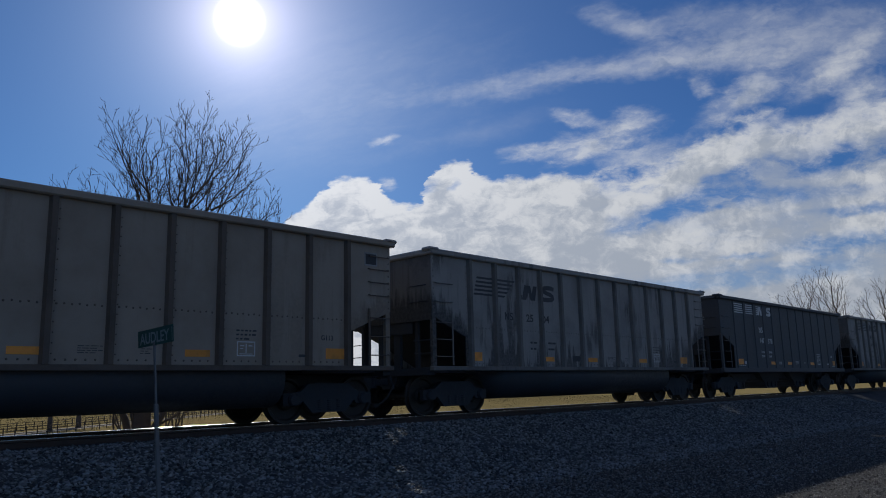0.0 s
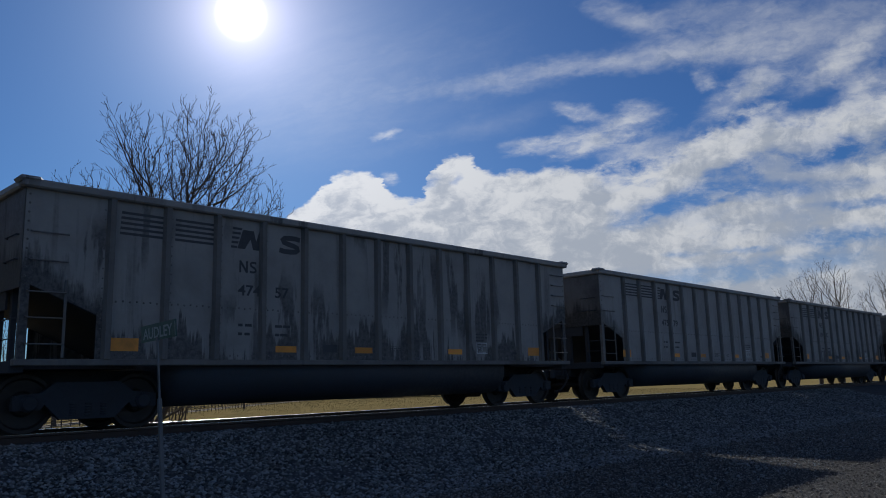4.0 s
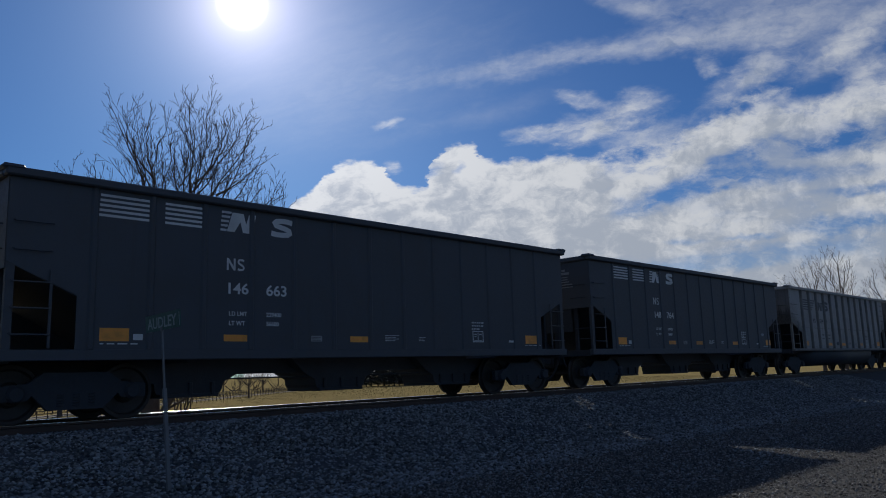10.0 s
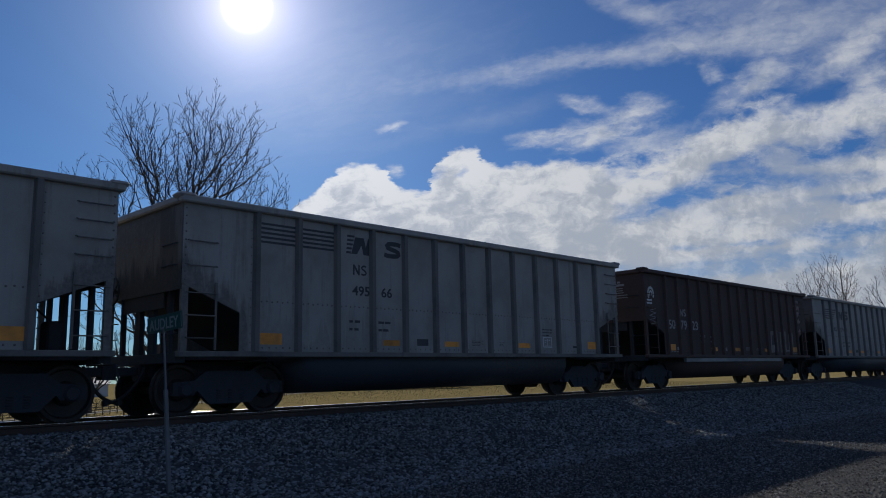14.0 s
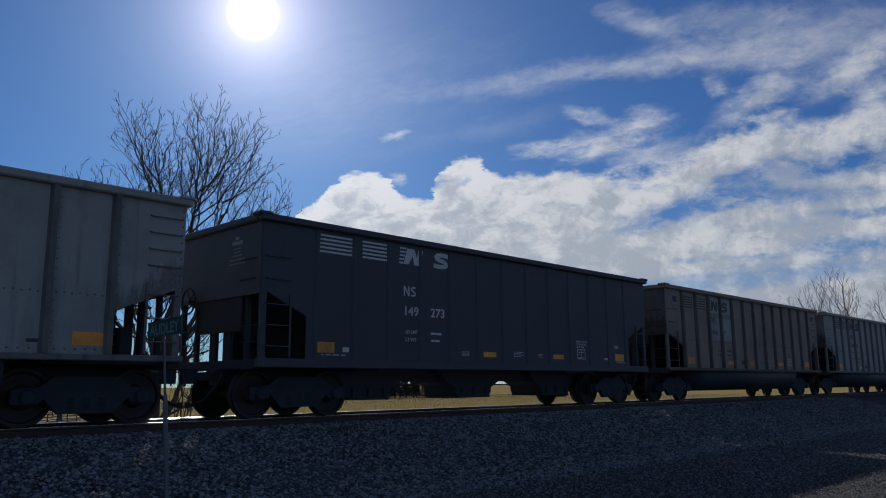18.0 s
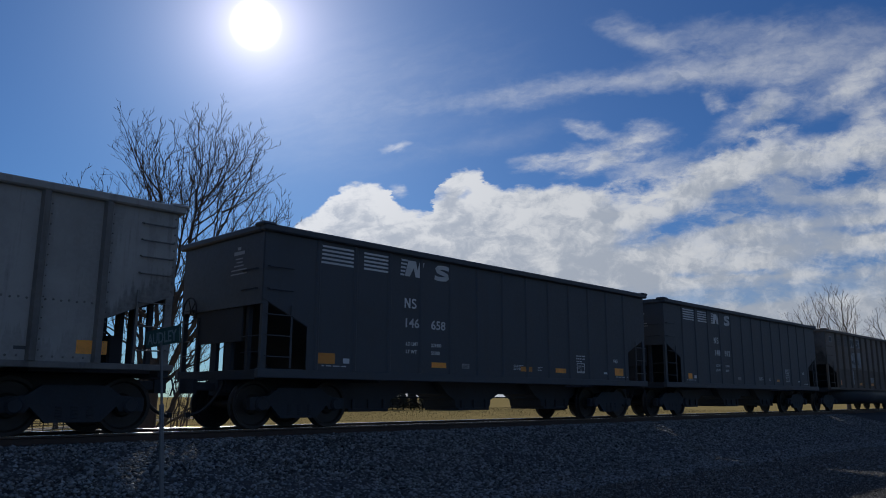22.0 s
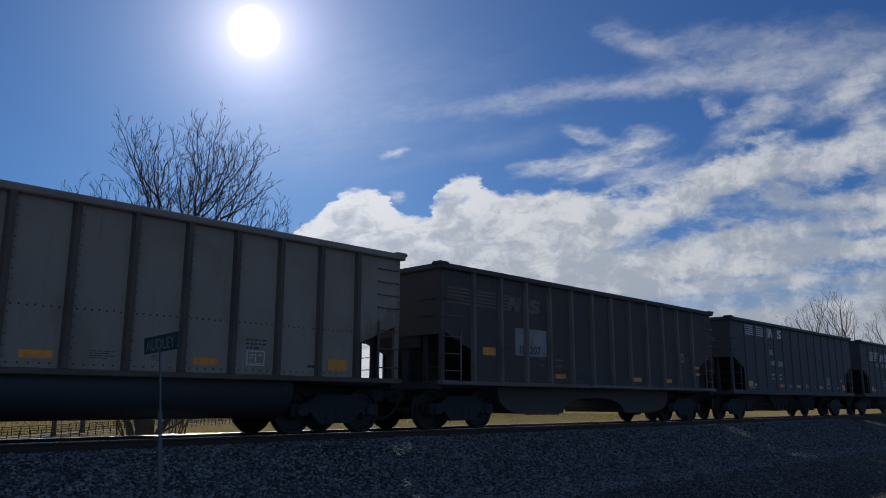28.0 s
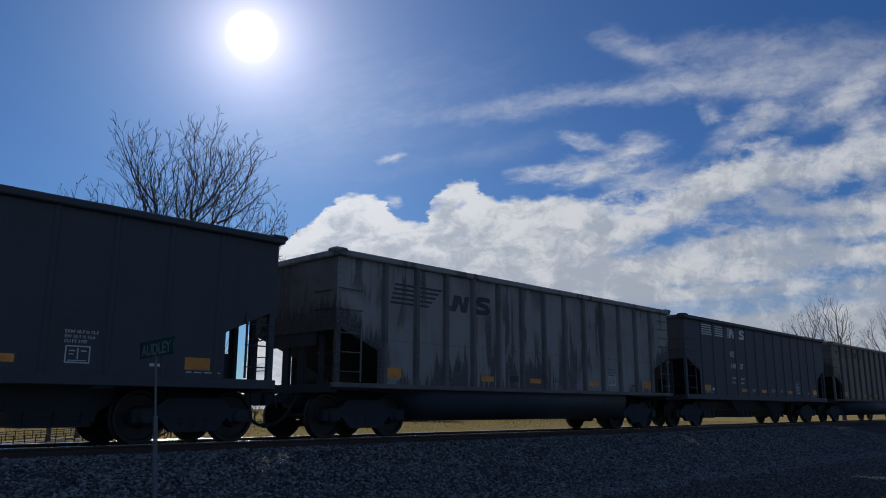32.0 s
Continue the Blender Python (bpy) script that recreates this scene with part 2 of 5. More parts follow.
# ---- materials ----
def material(name, colour, rough=0.7, metal=0.0, dirt=(0.05, 0.045, 0.04), dirt_amount=0.35, scale=1.0, bump=0.15, streak=0.0, vary=0.0, specular=0.5, stains=0.0, splash=0.0, soot=0.0):
    """Painted or natural surface: grain, stains, optional runs of dirt downwards, small change from object to object."""
    mat = bpy.data.materials.new(name)
    mat.use_nodes = True
    w = Nodes(mat.node_tree)
    pos = w.add("ShaderNodeTexCoord").outputs["Object"]
    rnd = w.add("ShaderNodeObjectInfo").outputs["Random"]
    shift = w.add("ShaderNodeVectorMath", {0: pos}, operation="ADD")
    w.tree.links.new(w.add("ShaderNodeCombineXYZ", {0: w.m("MULTIPLY", rnd, 37.0), 1: w.m("MULTIPLY", rnd, 11.0), 2: w.m("MULTIPLY", rnd, 5.0)}).outputs[0], shift.inputs[1])
    p = shift.outputs[0]
    big = w.noise(p, 0.9 * scale, 5, 0.6, 0.2)
    fine = w.noise(p, 14.0 * scale, 6, 0.65)
    amount = w.m("MULTIPLY", w.step(w.m("ADD", w.m("MULTIPLY", big, 0.7), w.m("MULTIPLY", fine, 0.3)), 0.42, 0.68), dirt_amount)
    if streak:
        runs = w.add("ShaderNodeMapping", {"Vector": p, "Scale": (5.0 * scale, 5.0 * scale, 0.32 * scale)})
        lines = w.noise(runs.outputs[0], 1.0, 5, 0.6, 0.1)
        amount = w.m("MAXIMUM", amount, w.m("MULTIPLY", w.step(lines, 0.52, 0.74), streak))
    if stains:
        # broad dark runs of grime with ragged edges, here and there along the side
        runs = w.add("ShaderNodeMapping", {"Vector": p, "Scale": (2.6, 2.6, 0.34)})
        ragged = w.noise(runs.outputs[0], 1.0, 8, 0.62, 0.15)
        where = w.step(w.noise(p, 0.45, 2, 0.5), 0.44, 0.6)
        amount = w.m("MAXIMUM", amount, w.m("MULTIPLY", w.m("MULTIPLY", w.step(ragged, 0.50, 0.57), where), stains))
    if splash:
        # coal slurry thrown up from below: columns with ragged tops, in stretches
        xyz = w.add("ShaderNodeSeparateXYZ", {0: pos}).outputs
        columns = w.add("ShaderNodeMapping", {"Vector": p, "Scale": (4.2, 4.2, 0.22)})
        tops = w.m("ADD", w.m("MULTIPLY", w.noise(columns.outputs[0], 1.0, 7, 0.66), 3.2), w.m("MULTIPLY", w.noise(p, 0.5, 2, 0.5), 2.4))
        amount = w.m("MAXIMUM", amount, w.m("MULTIPLY", w.step(w.m("SUBTRACT", tops, w.m("MULTIPLY", xyz[2], 0.8)), 1.72, 1.92), splash))
    if soot:
        # black dust blown over the ends from the openings above the trucks
        xyz = w.add("ShaderNodeSeparateXYZ", {0: pos}).outputs
        columns = w.add("ShaderNodeMapping", {"Vector": p, "Scale": (7.0, 7.0, 0.9)})
        ragged = w.m("MULTIPLY", w.m("SUBTRACT", w.noise(columns.outputs[0], 1.0, 6, 0.66), 0.5), 1.3)
        reach = w.m("SUBTRACT", w.m("MULTIPLY", w.m("SUBTRACT", w.m("ABSOLUTE", xyz[0]), 5.75), 0.55), w.m("MULTIPLY", w.m("SUBTRACT", xyz[2], 2.15), 0.9))
        edge = w.step(w.m("SUBTRACT", w.m("ABSOLUTE", xyz[0]), w.m("ADD", 5.6, w.m("MULTIPLY", ragged, 0.3))), 0.0, 0.12)
        amount = w.m("MAXIMUM", amount, w.m("MULTIPLY", w.m("MULTIPLY", w.step(w.m("ADD", reach, ragged), -0.08, 0.3), edge), soot))
    col = w.mix(amount, colour, dirt)
    col = w.mix(w.m("MULTIPLY", w.step(fine, 0.3, 0.7), 0.25), col, tuple(min(1.0, c * 1.35 + 0.004) for c in colour))
    if vary:
        hsv = w.add("ShaderNodeHueSaturation", {"Color": col, "Value": w.m("ADD", 1.0 - vary, w.m("MULTIPLY", rnd, 2 * vary))})
        col = hsv.outputs[0]
    bumped = w.add("ShaderNodeBump", {"Height": w.m("ADD", fine, w.m("MULTIPLY", big, 2.0)), "Strength": bump, "Distance": 0.02})
    shader = w.add("ShaderNodeBsdfPrincipled", {"Base Color": col, "Roughness": w.step(fine, 0.2, 0.8, max(0.05, rough - 0.12), min(1.0, rough + 0.12)), "Metallic": metal, "Normal": bumped.outputs[0], "Specular IOR Level": specular})
    out = w.add("ShaderNodeOutputMaterial")
    w.tree.links.new(shader.outputs[0], out.inputs[0])
    return mat


GREY = material("grey_paint", (0.335, 0.318, 0.295), 0.62, dirt=(0.1, 0.09, 0.078), dirt_amount=0.5, stains=0.35, streak=0.6, bump=0.08, splash=0.35, soot=0.85)
GREY_STAINED = material("stained_grey_paint", (0.31, 0.292, 0.268), 0.66, dirt=(0.032, 0.032, 0.034), dirt_amount=0.4, stains=0.85, streak=0.5, bump=0.1, splash=0.9, soot=1.0)
GRIMY = material("grimy_grey_paint", (0.17, 0.16, 0.145), 0.7, dirt=(0.035, 0.034, 0.033), dirt_amount=0.7, streak=0.7, bump=0.12)
# car ends: soot stains over a base colour darkened for the ends' shade
SOOT_SHADE = material("sooty_shaded_end_paint", (0.15, 0.143, 0.134), 0.75, dirt=(0.024, 0.023, 0.022), dirt_amount=0.8, stains=0.7, streak=0.5, bump=0.1, soot=1.0)
TAUPE = material("brown_grey_paint", (0.275, 0.22, 0.175), 0.68, dirt=(0.13, 0.094, 0.066), stains=0.4, dirt_amount=0.5, streak=0.35, bump=0.1, soot=0.7)
TAN = material("tan_grey_paint", (0.33, 0.275, 0.22), 0.66, dirt=(0.15, 0.11, 0.078), stains=0.4, dirt_amount=0.45, streak=0.4, bump=0.1, soot=0.7)
BLACK = material("black_paint", (0.055, 0.062, 0.072), 0.6, dirt=(0.05, 0.046, 0.043), dirt_amount=0.5, streak=0.45, bump=0.08)
RUSTY = material("rusted_black_paint", (0.072, 0.069, 0.066), 0.75, dirt=(0.13, 0.08, 0.052), dirt_amount=0.6, streak=0.6, bump=0.15)
OXIDE = material("oxide_red_paint", (0.085, 0.052, 0.044), 0.75, dirt=(0.045, 0.033, 0.029), dirt_amount=0.6, streak=0.5, bump=0.12)
STEEL = material("dirty_cast_steel", (0.036, 0.04, 0.047), 0.85, dirt=(0.03, 0.027, 0.025), dirt_amount=0.5, bump=0.3, scale=2.0)
WHEEL = material("worn_wheel_steel", (0.04, 0.034, 0.03), 0.6, metal=0.4, dirt=(0.018, 0.015, 0.013), dirt_amount=0.7, bump=0.1)
RAIL_STEEL = material("rail_steel", (0.06, 0.036, 0.026), 0.75, dirt=(0.04, 0.025, 0.018), dirt_amount=0.6, bump=0.2)
RAIL_HEAD = material("polished_rail_head", (0.55, 0.55, 0.56), 0.22, metal=1.0, dirt=(0.3, 0.28, 0.26), dirt_amount=0.3, bump=0.03)
WHITE_MARK = material("white_marking", (0.62, 0.62, 0.6), 0.6, dirt=(0.2, 0.19, 0.18), dirt_amount=0.55, bump=0.03)
FADED_MARK = material("faded_white_marking", (0.33, 0.33, 0.32), 0.65, dirt=(0.1, 0.095, 0.09), dirt_amount=0.7, bump=0.03)
DARK_MARK = material("dark_marking", (0.045, 0.047, 0.052), 0.6, dirt=(0.11, 0.11, 0.108), dirt_amount=0.5, bump=0.03)
YELLOW = material("yellow_reflector", (0.85, 0.31, 0.04), 0.45, dirt=(0.4, 0.15, 0.03), dirt_amount=0.75, scale=4.0, bump=0.02, vary=0.25)
RUBBER = material("black_rubber_hose", (0.012, 0.012, 0.012), 0.6, bump=0.05)
GALV = material("galvanised_post", (0.17, 0.175, 0.18), 0.6, metal=0.2, dirt=(0.08, 0.075, 0.07), dirt_amount=0.4, scale=4.0, bump=0.05)
SIGN_GREEN = material("green_sign_sheet", (0.006, 0.075, 0.06), 0.4, dirt=(0.01, 0.07, 0.045), dirt_amount=0.3, bump=0.02)
SIGN_WHITE = material("white_sign_sheet", (0.24, 0.31, 0.31), 0.4, dirt=(0.16, 0.2, 0.2), dirt_amount=0.2, bump=0.02)
BARK = material("grey_brown_bark", (0.07, 0.057, 0.048), 0.9, dirt=(0.03, 0.025, 0.022), dirt_amount=0.6, scale=3.0, bump=0.6)
FENCE = material("dark_stained_board", (0.035, 0.027, 0.022), 0.85, dirt=(0.07, 0.055, 0.045), dirt_amount=0.5, bump=0.3)
TIE = material("creosoted_tie", (0.035, 0.028, 0.023), 0.9, dirt=(0.09, 0.08, 0.07), dirt_amount=0.6, scale=2.0, bump=0.4, vary=0.2)
BALLAST = material("grey_crushed_stone", (0.074, 0.082, 0.091), 0.9, dirt=(0.032, 0.034, 0.036), dirt_amount=0.7, scale=6.0, bump=0.9, specular=0.05)
YARD = material("fine_grey_gravel", (0.066, 0.066, 0.065), 0.92, dirt=(0.035, 0.034, 0.033), dirt_amount=0.6, scale=3.0, bump=1.0, specular=0.05)
PASTURE = material("dry_winter_grass", (0.25, 0.195, 0.088), 0.95, dirt=(0.12, 0.105, 0.048), dirt_amount=0.8, scale=0.3, bump=0.6, specular=0.0)
LANE = material("pale_gravel_lane", (0.3, 0.275, 0.235), 0.95, dirt=(0.2, 0.18, 0.13), dirt_amount=0.5, bump=0.4, specular=0.0)
# distance haze is mixed into the ridge's colour, hence the pale blue-grey
HILL = material("hazy_far_ridge", (0.19, 0.23, 0.29), 1.0, dirt=(0.14, 0.17, 0.21), dirt_amount=0.5, scale=0.02, bump=0.0)
BARN_WALL = material("pale_metal_cladding", (0.42, 0.45, 0.48), 0.6, dirt=(0.3, 0.32, 0.34), dirt_amount=0.3, bump=0.05)
# needles paled to grey: the haze of distance is in this colour
EVERGREEN = material("hazy_evergreen_needles", (0.17, 0.185, 0.185), 0.9, dirt=(0.12, 0.135, 0.135), dirt_amount=0.6, bump=0.3, specular=0.1)
BARN_ROOF = material("grey_metal_roof", (0.25, 0.27, 0.30), 0.5, dirt=(0.18, 0.18, 0.18), dirt_amount=0.3, bump=0.05)


# ---- small mesh builders ----
def box(bm, x0, x1, y0, y1, z0, z1, bevel=0.0):
    vs = [bm.verts.new((x, y, z)) for x in (x0, x1) for y in (y0, y1) for z in (z0, z1)]
    fs = [bm.faces.new([vs[i] for i in f]) for f in ((0, 1, 3, 2), (4, 6, 7, 5), (0, 4, 5, 1), (2, 3, 7, 6), (0, 2, 6, 4), (1, 5, 7, 3))]
    if bevel:
        edges = list({e for f in fs for e in f.edges})
        bmesh.ops.bevel(bm, geom=edges, offset=bevel, segments=1, affect="EDGES")


def prism(bm, pts, axis, a, b):
    """A flat outline pushed along one axis from a to b. pts: pairs on the other two axes in order."""
    def at(p, d):
        q = list(p)
        q.insert(axis, d)
        return bm.verts.new(q)
    lo, hi = [at(p, a) for p in pts], [at(p, b) for p in pts]
    bm.faces.new(lo[::-1])
    bm.faces.new(hi)
    for i in range(len(pts)):
        j = (i + 1) % len(pts)
        bm.faces.new((lo[i], lo[j], hi[j], hi[i]))


def tube(bm, path, radii, sides=6):
    """Round bar through the points."""
    path = [Vector(p) for p in path]
    if not hasattr(radii, "__len__"):
        radii = [radii] * len(path)
    rings, ref = [], None
    for i, p in enumerate(path):
        d = (path[min(i + 1, len(path) - 1)] - path[max(i - 1, 0)]).normalized()
        if ref is None:
            ref = d.orthogonal().normalized()
        ref = (ref - d * ref.dot(d)).normalized()
        other = d.cross(ref)
        rings.append([bm.verts.new(p + (ref * math.cos(k * math.tau / sides) + other * math.sin(k * math.tau / sides)) * radii[i]) for k in range(sides)])
    for r, s in zip(rings, rings[1:]):
        for k in range(sides):
            bm.faces.new((r[k], r[(k + 1) % sides], s[(k + 1) % sides], s[k]))
    bm.faces.new(rings[0][::-1])
    bm.faces.new(rings[-1])


def turned(bm, profile, axis=1, steps=32, centre=(0, 0, 0)):
    """A body turned round one axis: profile of (radius, place along the axis), closed."""
    rings = []
    for k in range(steps):
        c, s = math.cos(k * math.tau / steps), math.sin(k * math.tau / steps)
        ring = []
        for r, d in profile:
            q = [r * c, r * s]
            q.insert(axis, d)
            ring.append(bm.verts.new([q[i] + centre[i] for i in range(3)]))
        rings.append(ring)
    for k in range(steps):
        a, b = rings[k], rings[(k + 1) % steps]
        for i in range(len(profile)):
            j = (i + 1) % len(profile)
            bm.faces.new((a[i], b[i], b[j], a[j]))


def mesh_of(name, bm, mat, smooth=False):
    bmesh.ops.recalc_face_normals(bm, faces=bm.faces)
    me = bpy.data.meshes.new(name)
    bm.to_mesh(me)
    bm.free()
    me.materials.append(mat)
    if smooth:
        me.shade_smooth()
    return me


def part(name, data, mat=None, parent=None, label="", at=None, smooth=False):
    """One mesh object under a thing or a part. data: a bmesh, or a mesh that alike pieces share."""
    me = mesh_of(name, data, mat, smooth) if isinstance(data, bmesh.types.BMesh) else data
    ob = new(name, me)
    ob.parent = parent
    if at:
        ob.location = at
    if label:
        tagged(ob, label)
    return ob


def made(*shapes):
    """A bmesh from calls: (function, arguments...)."""
    bm = bmesh.new()
    for f, *args in shapes:
        f(bm, *args)
    return bm


def text_mesh(words, size, mat, thick=0.0015, spacing=1.0):
    """Letters in the built-in font as a mesh, standing in the x-z plane, facing -y, start at 0."""
    c = bpy.data.curves.new("letters", "FONT")
    c.offset = size * 0.018
    c.body, c.size, c.extrude, c.space_character, c.resolution_u = words, size, thick, spacing, 3
    tmp = bpy.data.objects.new("letters", c)
    me = bpy.data.meshes.new_from_object(tmp)
    me.transform(Matrix.Rotation(radians(90), 4, "X"))
    bpy.data.objects.remove(tmp)
    me.materials.clear()
    me.materials.append(mat)
    return me


# ---- ground ----
TRACK_Y = 13.84
def ground_height(x, y):
    if y < 8.6:
        return -0.90
    if y < 12.1:
        return -0.90 + (y - 8.6) / 3.5 * 0.73
    if y < 15.7:
        return -0.17
    if y < 18.5:
        return -0.17 - (y - 15.7) / 2.8 * 0.65
    # the pasture falls gently, lies flat, and ends in a far low crest behind which the land drops away
    f = min((y - 18.5) / 75.0, 1.0)
    drop = min(max(math.hypot(x, y) - 320.0 - 4.0 * max(x - 200.0, 0.0), 0.0) * 0.03, 30.0)
    return -0.82 - 3.4 * f * f * (3 - 2 * f) - drop


def strip(name, mat, ys, xs, lift=0.0, wobble=0.0):
    verts, faces = [], []
    for y in ys:
        for x in xs:
            z = ground_height(x, y) + lift
            if wobble and abs(x) < 120:
                z += wobble * (noise.noise((x * 0.9, y * 0.9, 3.0)) + 0.5 * noise.noise((x * 3.1, y * 3.1, 8.0)))
            verts.append((x, y, z))
    n = len(xs)
    for j in range(len(ys) - 1):
        for i in range(n - 1):
            faces.append((j * n + i, j * n + i + 1, (j + 1) * n + i + 1, (j + 1) * n + i))
    me = bpy.data.meshes.new(name)
    me.from_pydata(verts, [], faces)
    me.materials.append(mat)
    me.shade_smooth()
    return new(name, me)


def spread(a, b, n):
    return [a + (b - a) * i / n for i in range(n + 1)]


far_xs = [-2600, -900, -300, -120, -60] + spread(-30, 330, 72) + [345, 370, 420, 500, 800, 1200, 2600]
ground = strip("ground", PASTURE, [-2600, -600, -150, -40, -10, 0, 4, 8.6, 9.5, 10.5, 11.5, 12.1, 13, 14, 15.7, 16.6, 17.5] + spread(18.5, 98.5, 20) + spread(105, 335, 46) + [350, 400, 600, 1100, 2600], far_xs, -0.10)
tagged(ground, "dry yellow winter pasture reaching to the far ridge", "ground", kind="structure")
yard = strip("gravel_yard", YARD, spread(-25, 9.0, 68), [-60] + spread(-20, 60, 160) + [90, 140], 0.0, 0.02)
tagged(yard, "fine grey gravel yard beside the railway line", "gravel", kind="structure")
bed = strip("ballast_bed", BALLAST, spread(8.7, 18.4, 40), [-400, -150, -60] + spread(-20, 60, 160) + [100, 200, 600], 0.012, 0.03)
tagged(bed, "raised bed of grey crushed-stone ballast", "ballast", kind="structure")


def scatter_stones(name, label, mat, count, x0, x1, y0, y1, lo, hi, seed, bias=1.0):
    """Loose angular stones, joined: each a squashed octahedron of its own shape."""
    rs = np.random.RandomState(seed)
    x = x0 + (x1 - x0) * rs.rand(count) ** bias
    y = y0 + (y1 - y0) * rs.rand(count)
    z = np.array([ground_height(a, b) for a, b in zip(x, y)]) + 0.012
    s = lo + (hi - lo) * rs.rand(count) ** 2
    base = np.array([(1, 0, 0), (0, 1, 0), (-1, 0, 0), (0, -1, 0), (0, 0, 0.8), (0, 0, -0.8)], float)
    v = base[None] * (0.6 + 0.8 * rs.rand(count, 6, 1)) + 0.35 * (rs.rand(count, 6, 3) - 0.5)
    a = rs.rand(count) * 6.283
    c, d = np.cos(a)[:, None], np.sin(a)[:, None]
    vx, vy, vz = v[..., 0], v[..., 1], v[..., 2]
    lean = (rs.rand(count)[:, None] - 0.5) * 1.2
    vx, vz = vx + lean * vz, vz - lean * vx * 0.6
    out = np.stack([(vx * c - vy * d) * s[:, None] + x[:, None], (vx * d + vy * c) * s[:, None] + y[:, None], vz * s[:, None] * 0.8 + (z + s * 0.25)[:, None]], -1).reshape(-1, 3)
    f = np.array([(0, 1, 4), (1, 2, 4), (2, 3, 4), (3, 0, 4), (1, 0, 5), (2, 1, 5), (3, 2, 5), (0, 3, 5)])
    faces = (f[None] + 6 * np.arange(count)[:, None, None]).reshape(-1, 3)
    me = bpy.data.meshes.new(name)
    me.vertices.add(len(out))
    me.vertices.foreach_set("co", out.ravel())
    me.loops.add(faces.size)
    me.loops.foreach_set("vertex_index", faces.ravel())
    me.polygons.add(len(faces))
    me.polygons.foreach_set("loop_start", np.arange(0, faces.size, 3))
    me.update(calc_edges=True)
    me.materials.append(mat)
    return tagged(new(name, me), label, "stones", kind="stuff")


def stone_material(name, dark, pale):
    mat = bpy.data.materials.new(name)
    mat.use_nodes = True
    w = Nodes(mat.node_tree)
    rnd = w.add("ShaderNodeNewGeometry").outputs["Random Per Island"]
    pos = w.add("ShaderNodeTexCoord").outputs["Object"]
    tone = w.mix(rnd, dark, pale)
    tone = w.mix(w.step(w.noise(pos, 40.0, 4, 0.6), 0.45, 0.7, 0.0, 0.5), tone, (0.14, 0.12, 0.10))
    shader = w.add("ShaderNodeBsdfPrincipled", {"Base Color": tone, "Roughness": 0.95, "Specular IOR Level": 0.1})
    w.tree.links.new(shader.outputs[0], w.add("ShaderNodeOutputMaterial").inputs[0])
    return mat


STONE = stone_material("loose_ballast_stone", (0.028, 0.033, 0.037), (0.3, 0.335, 0.345))
PEBBLE = stone_material("loose_gravel_stone", (0.028, 0.028, 0.028), (0.3, 0.295, 0.282))
scatter_stones("ballast_stones", "loose angular grey ballast stones on the slope", STONE, 90000, 0.5, 40, 7.6, 12.95, 0.014, 0.044, 5, 1.7)
scatter_stones("strayed_stones", "stray ballast stones scattered over the yard", STONE, 16000, 0.8, 34, 4.6, 8.4, 0.01, 0.03, 12, 1.5)
scatter_stones("far_ballast_stones", "loose ballast stones beyond the rails", STONE, 9000, 2, 45, 12.9, 17.5, 0.015, 0.036, 6, 1.3)
scatter_stones("gravel_stones", "loose small gravel stones of the yard", PEBBLE, 95000, 1.5, 28, 2.6, 8.9, 0.006, 0.02, 7, 1.5)


# ---- track ----
def build_track():
    profile = ((-0.065, -0.165), (0.065, -0.165), (0.065, -0.15), (0.012, -0.13), (0.012, -0.05), (0.036, -0.04), (0.036, -0.008), (-0.036, -0.008), (-0.036, -0.04), (-0.012, -0.05), (-0.012, -0.13), (-0.065, -0.15))
    for side in (-0.755, 0.755):
        rail = part("rail", made((prism, [(y + side + TRACK_Y, z) for y, z in profile], 0, -300, 700)), RAIL_STEEL)
        tagged(rail, "rusty steel rail with a polished head", "rail", "rails of the line", "structure")
        y = side + TRACK_Y
        part("rail_head", made((prism, [(y - 0.034, -0.0078), (y + 0.034, -0.0078), (y + 0.034, -0.003), (y + 0.022, 0.0), (y - 0.022, 0.0), (y - 0.034, -0.003)], 0, -300, 700)), RAIL_HEAD, rail, "bright polished running surface")
    tie = mesh_of("tie", made((box, -0.115, 0.115, -1.3, 1.3, -0.18, 0.0, 0.012)), TIE)
    for i in range(120):
        x = -6 + i * 0.53
        ob = tagged(part("tie", tie, at=(x + random.uniform(-0.02, 0.02), TRACK_Y + random.uniform(-0.04, 0.04), -0.165)), "creosoted timber railway tie bedded in ballast", "railway tie", "ties under the rails", "structure")
        ob.rotation_euler.z = random.uniform(-0.02, 0.02)


build_track()

# ---- the coal train ----
HALF, SIDE = 6.95, 1.56
# where each car's rear end stands when the train's way is 0, from car -1 on
REAR = (7.2, 22.55, 37.75, 53.1, 68.55, 84.3, 99.5, 115.1, 130.25, 145.55, 161.0, 176.05, 191.6, 206.65, 222.1, 237.4, 252.45, 268.1, 283.3, 298.75, 314.0, 329.25, 344.45, 360.0, 375.65, 391.0, 406.1, 421.4)
SPEED, GAIN = 11.128, 0.0888


def train_way(t):
    return SPEED * t + GAIN * (t - 16.0) ** 2 / 2


DINGY = material("dingy_brown_post_paint", (0.13, 0.1, 0.078), 0.72, dirt=(0.045, 0.035, 0.028), dirt_amount=0.7, streak=0.7, bump=0.12)
SHAPES = {}


def shape(key, mat, make, smooth=False):
    """A mesh that alike pieces of all cars share."""
    k = (key, mat.name)
    if k not in SHAPES:
        bm = bmesh.new()
        make(bm)
        SHAPES[k] = mesh_of(key, bm, mat, smooth)
    return SHAPES[k]


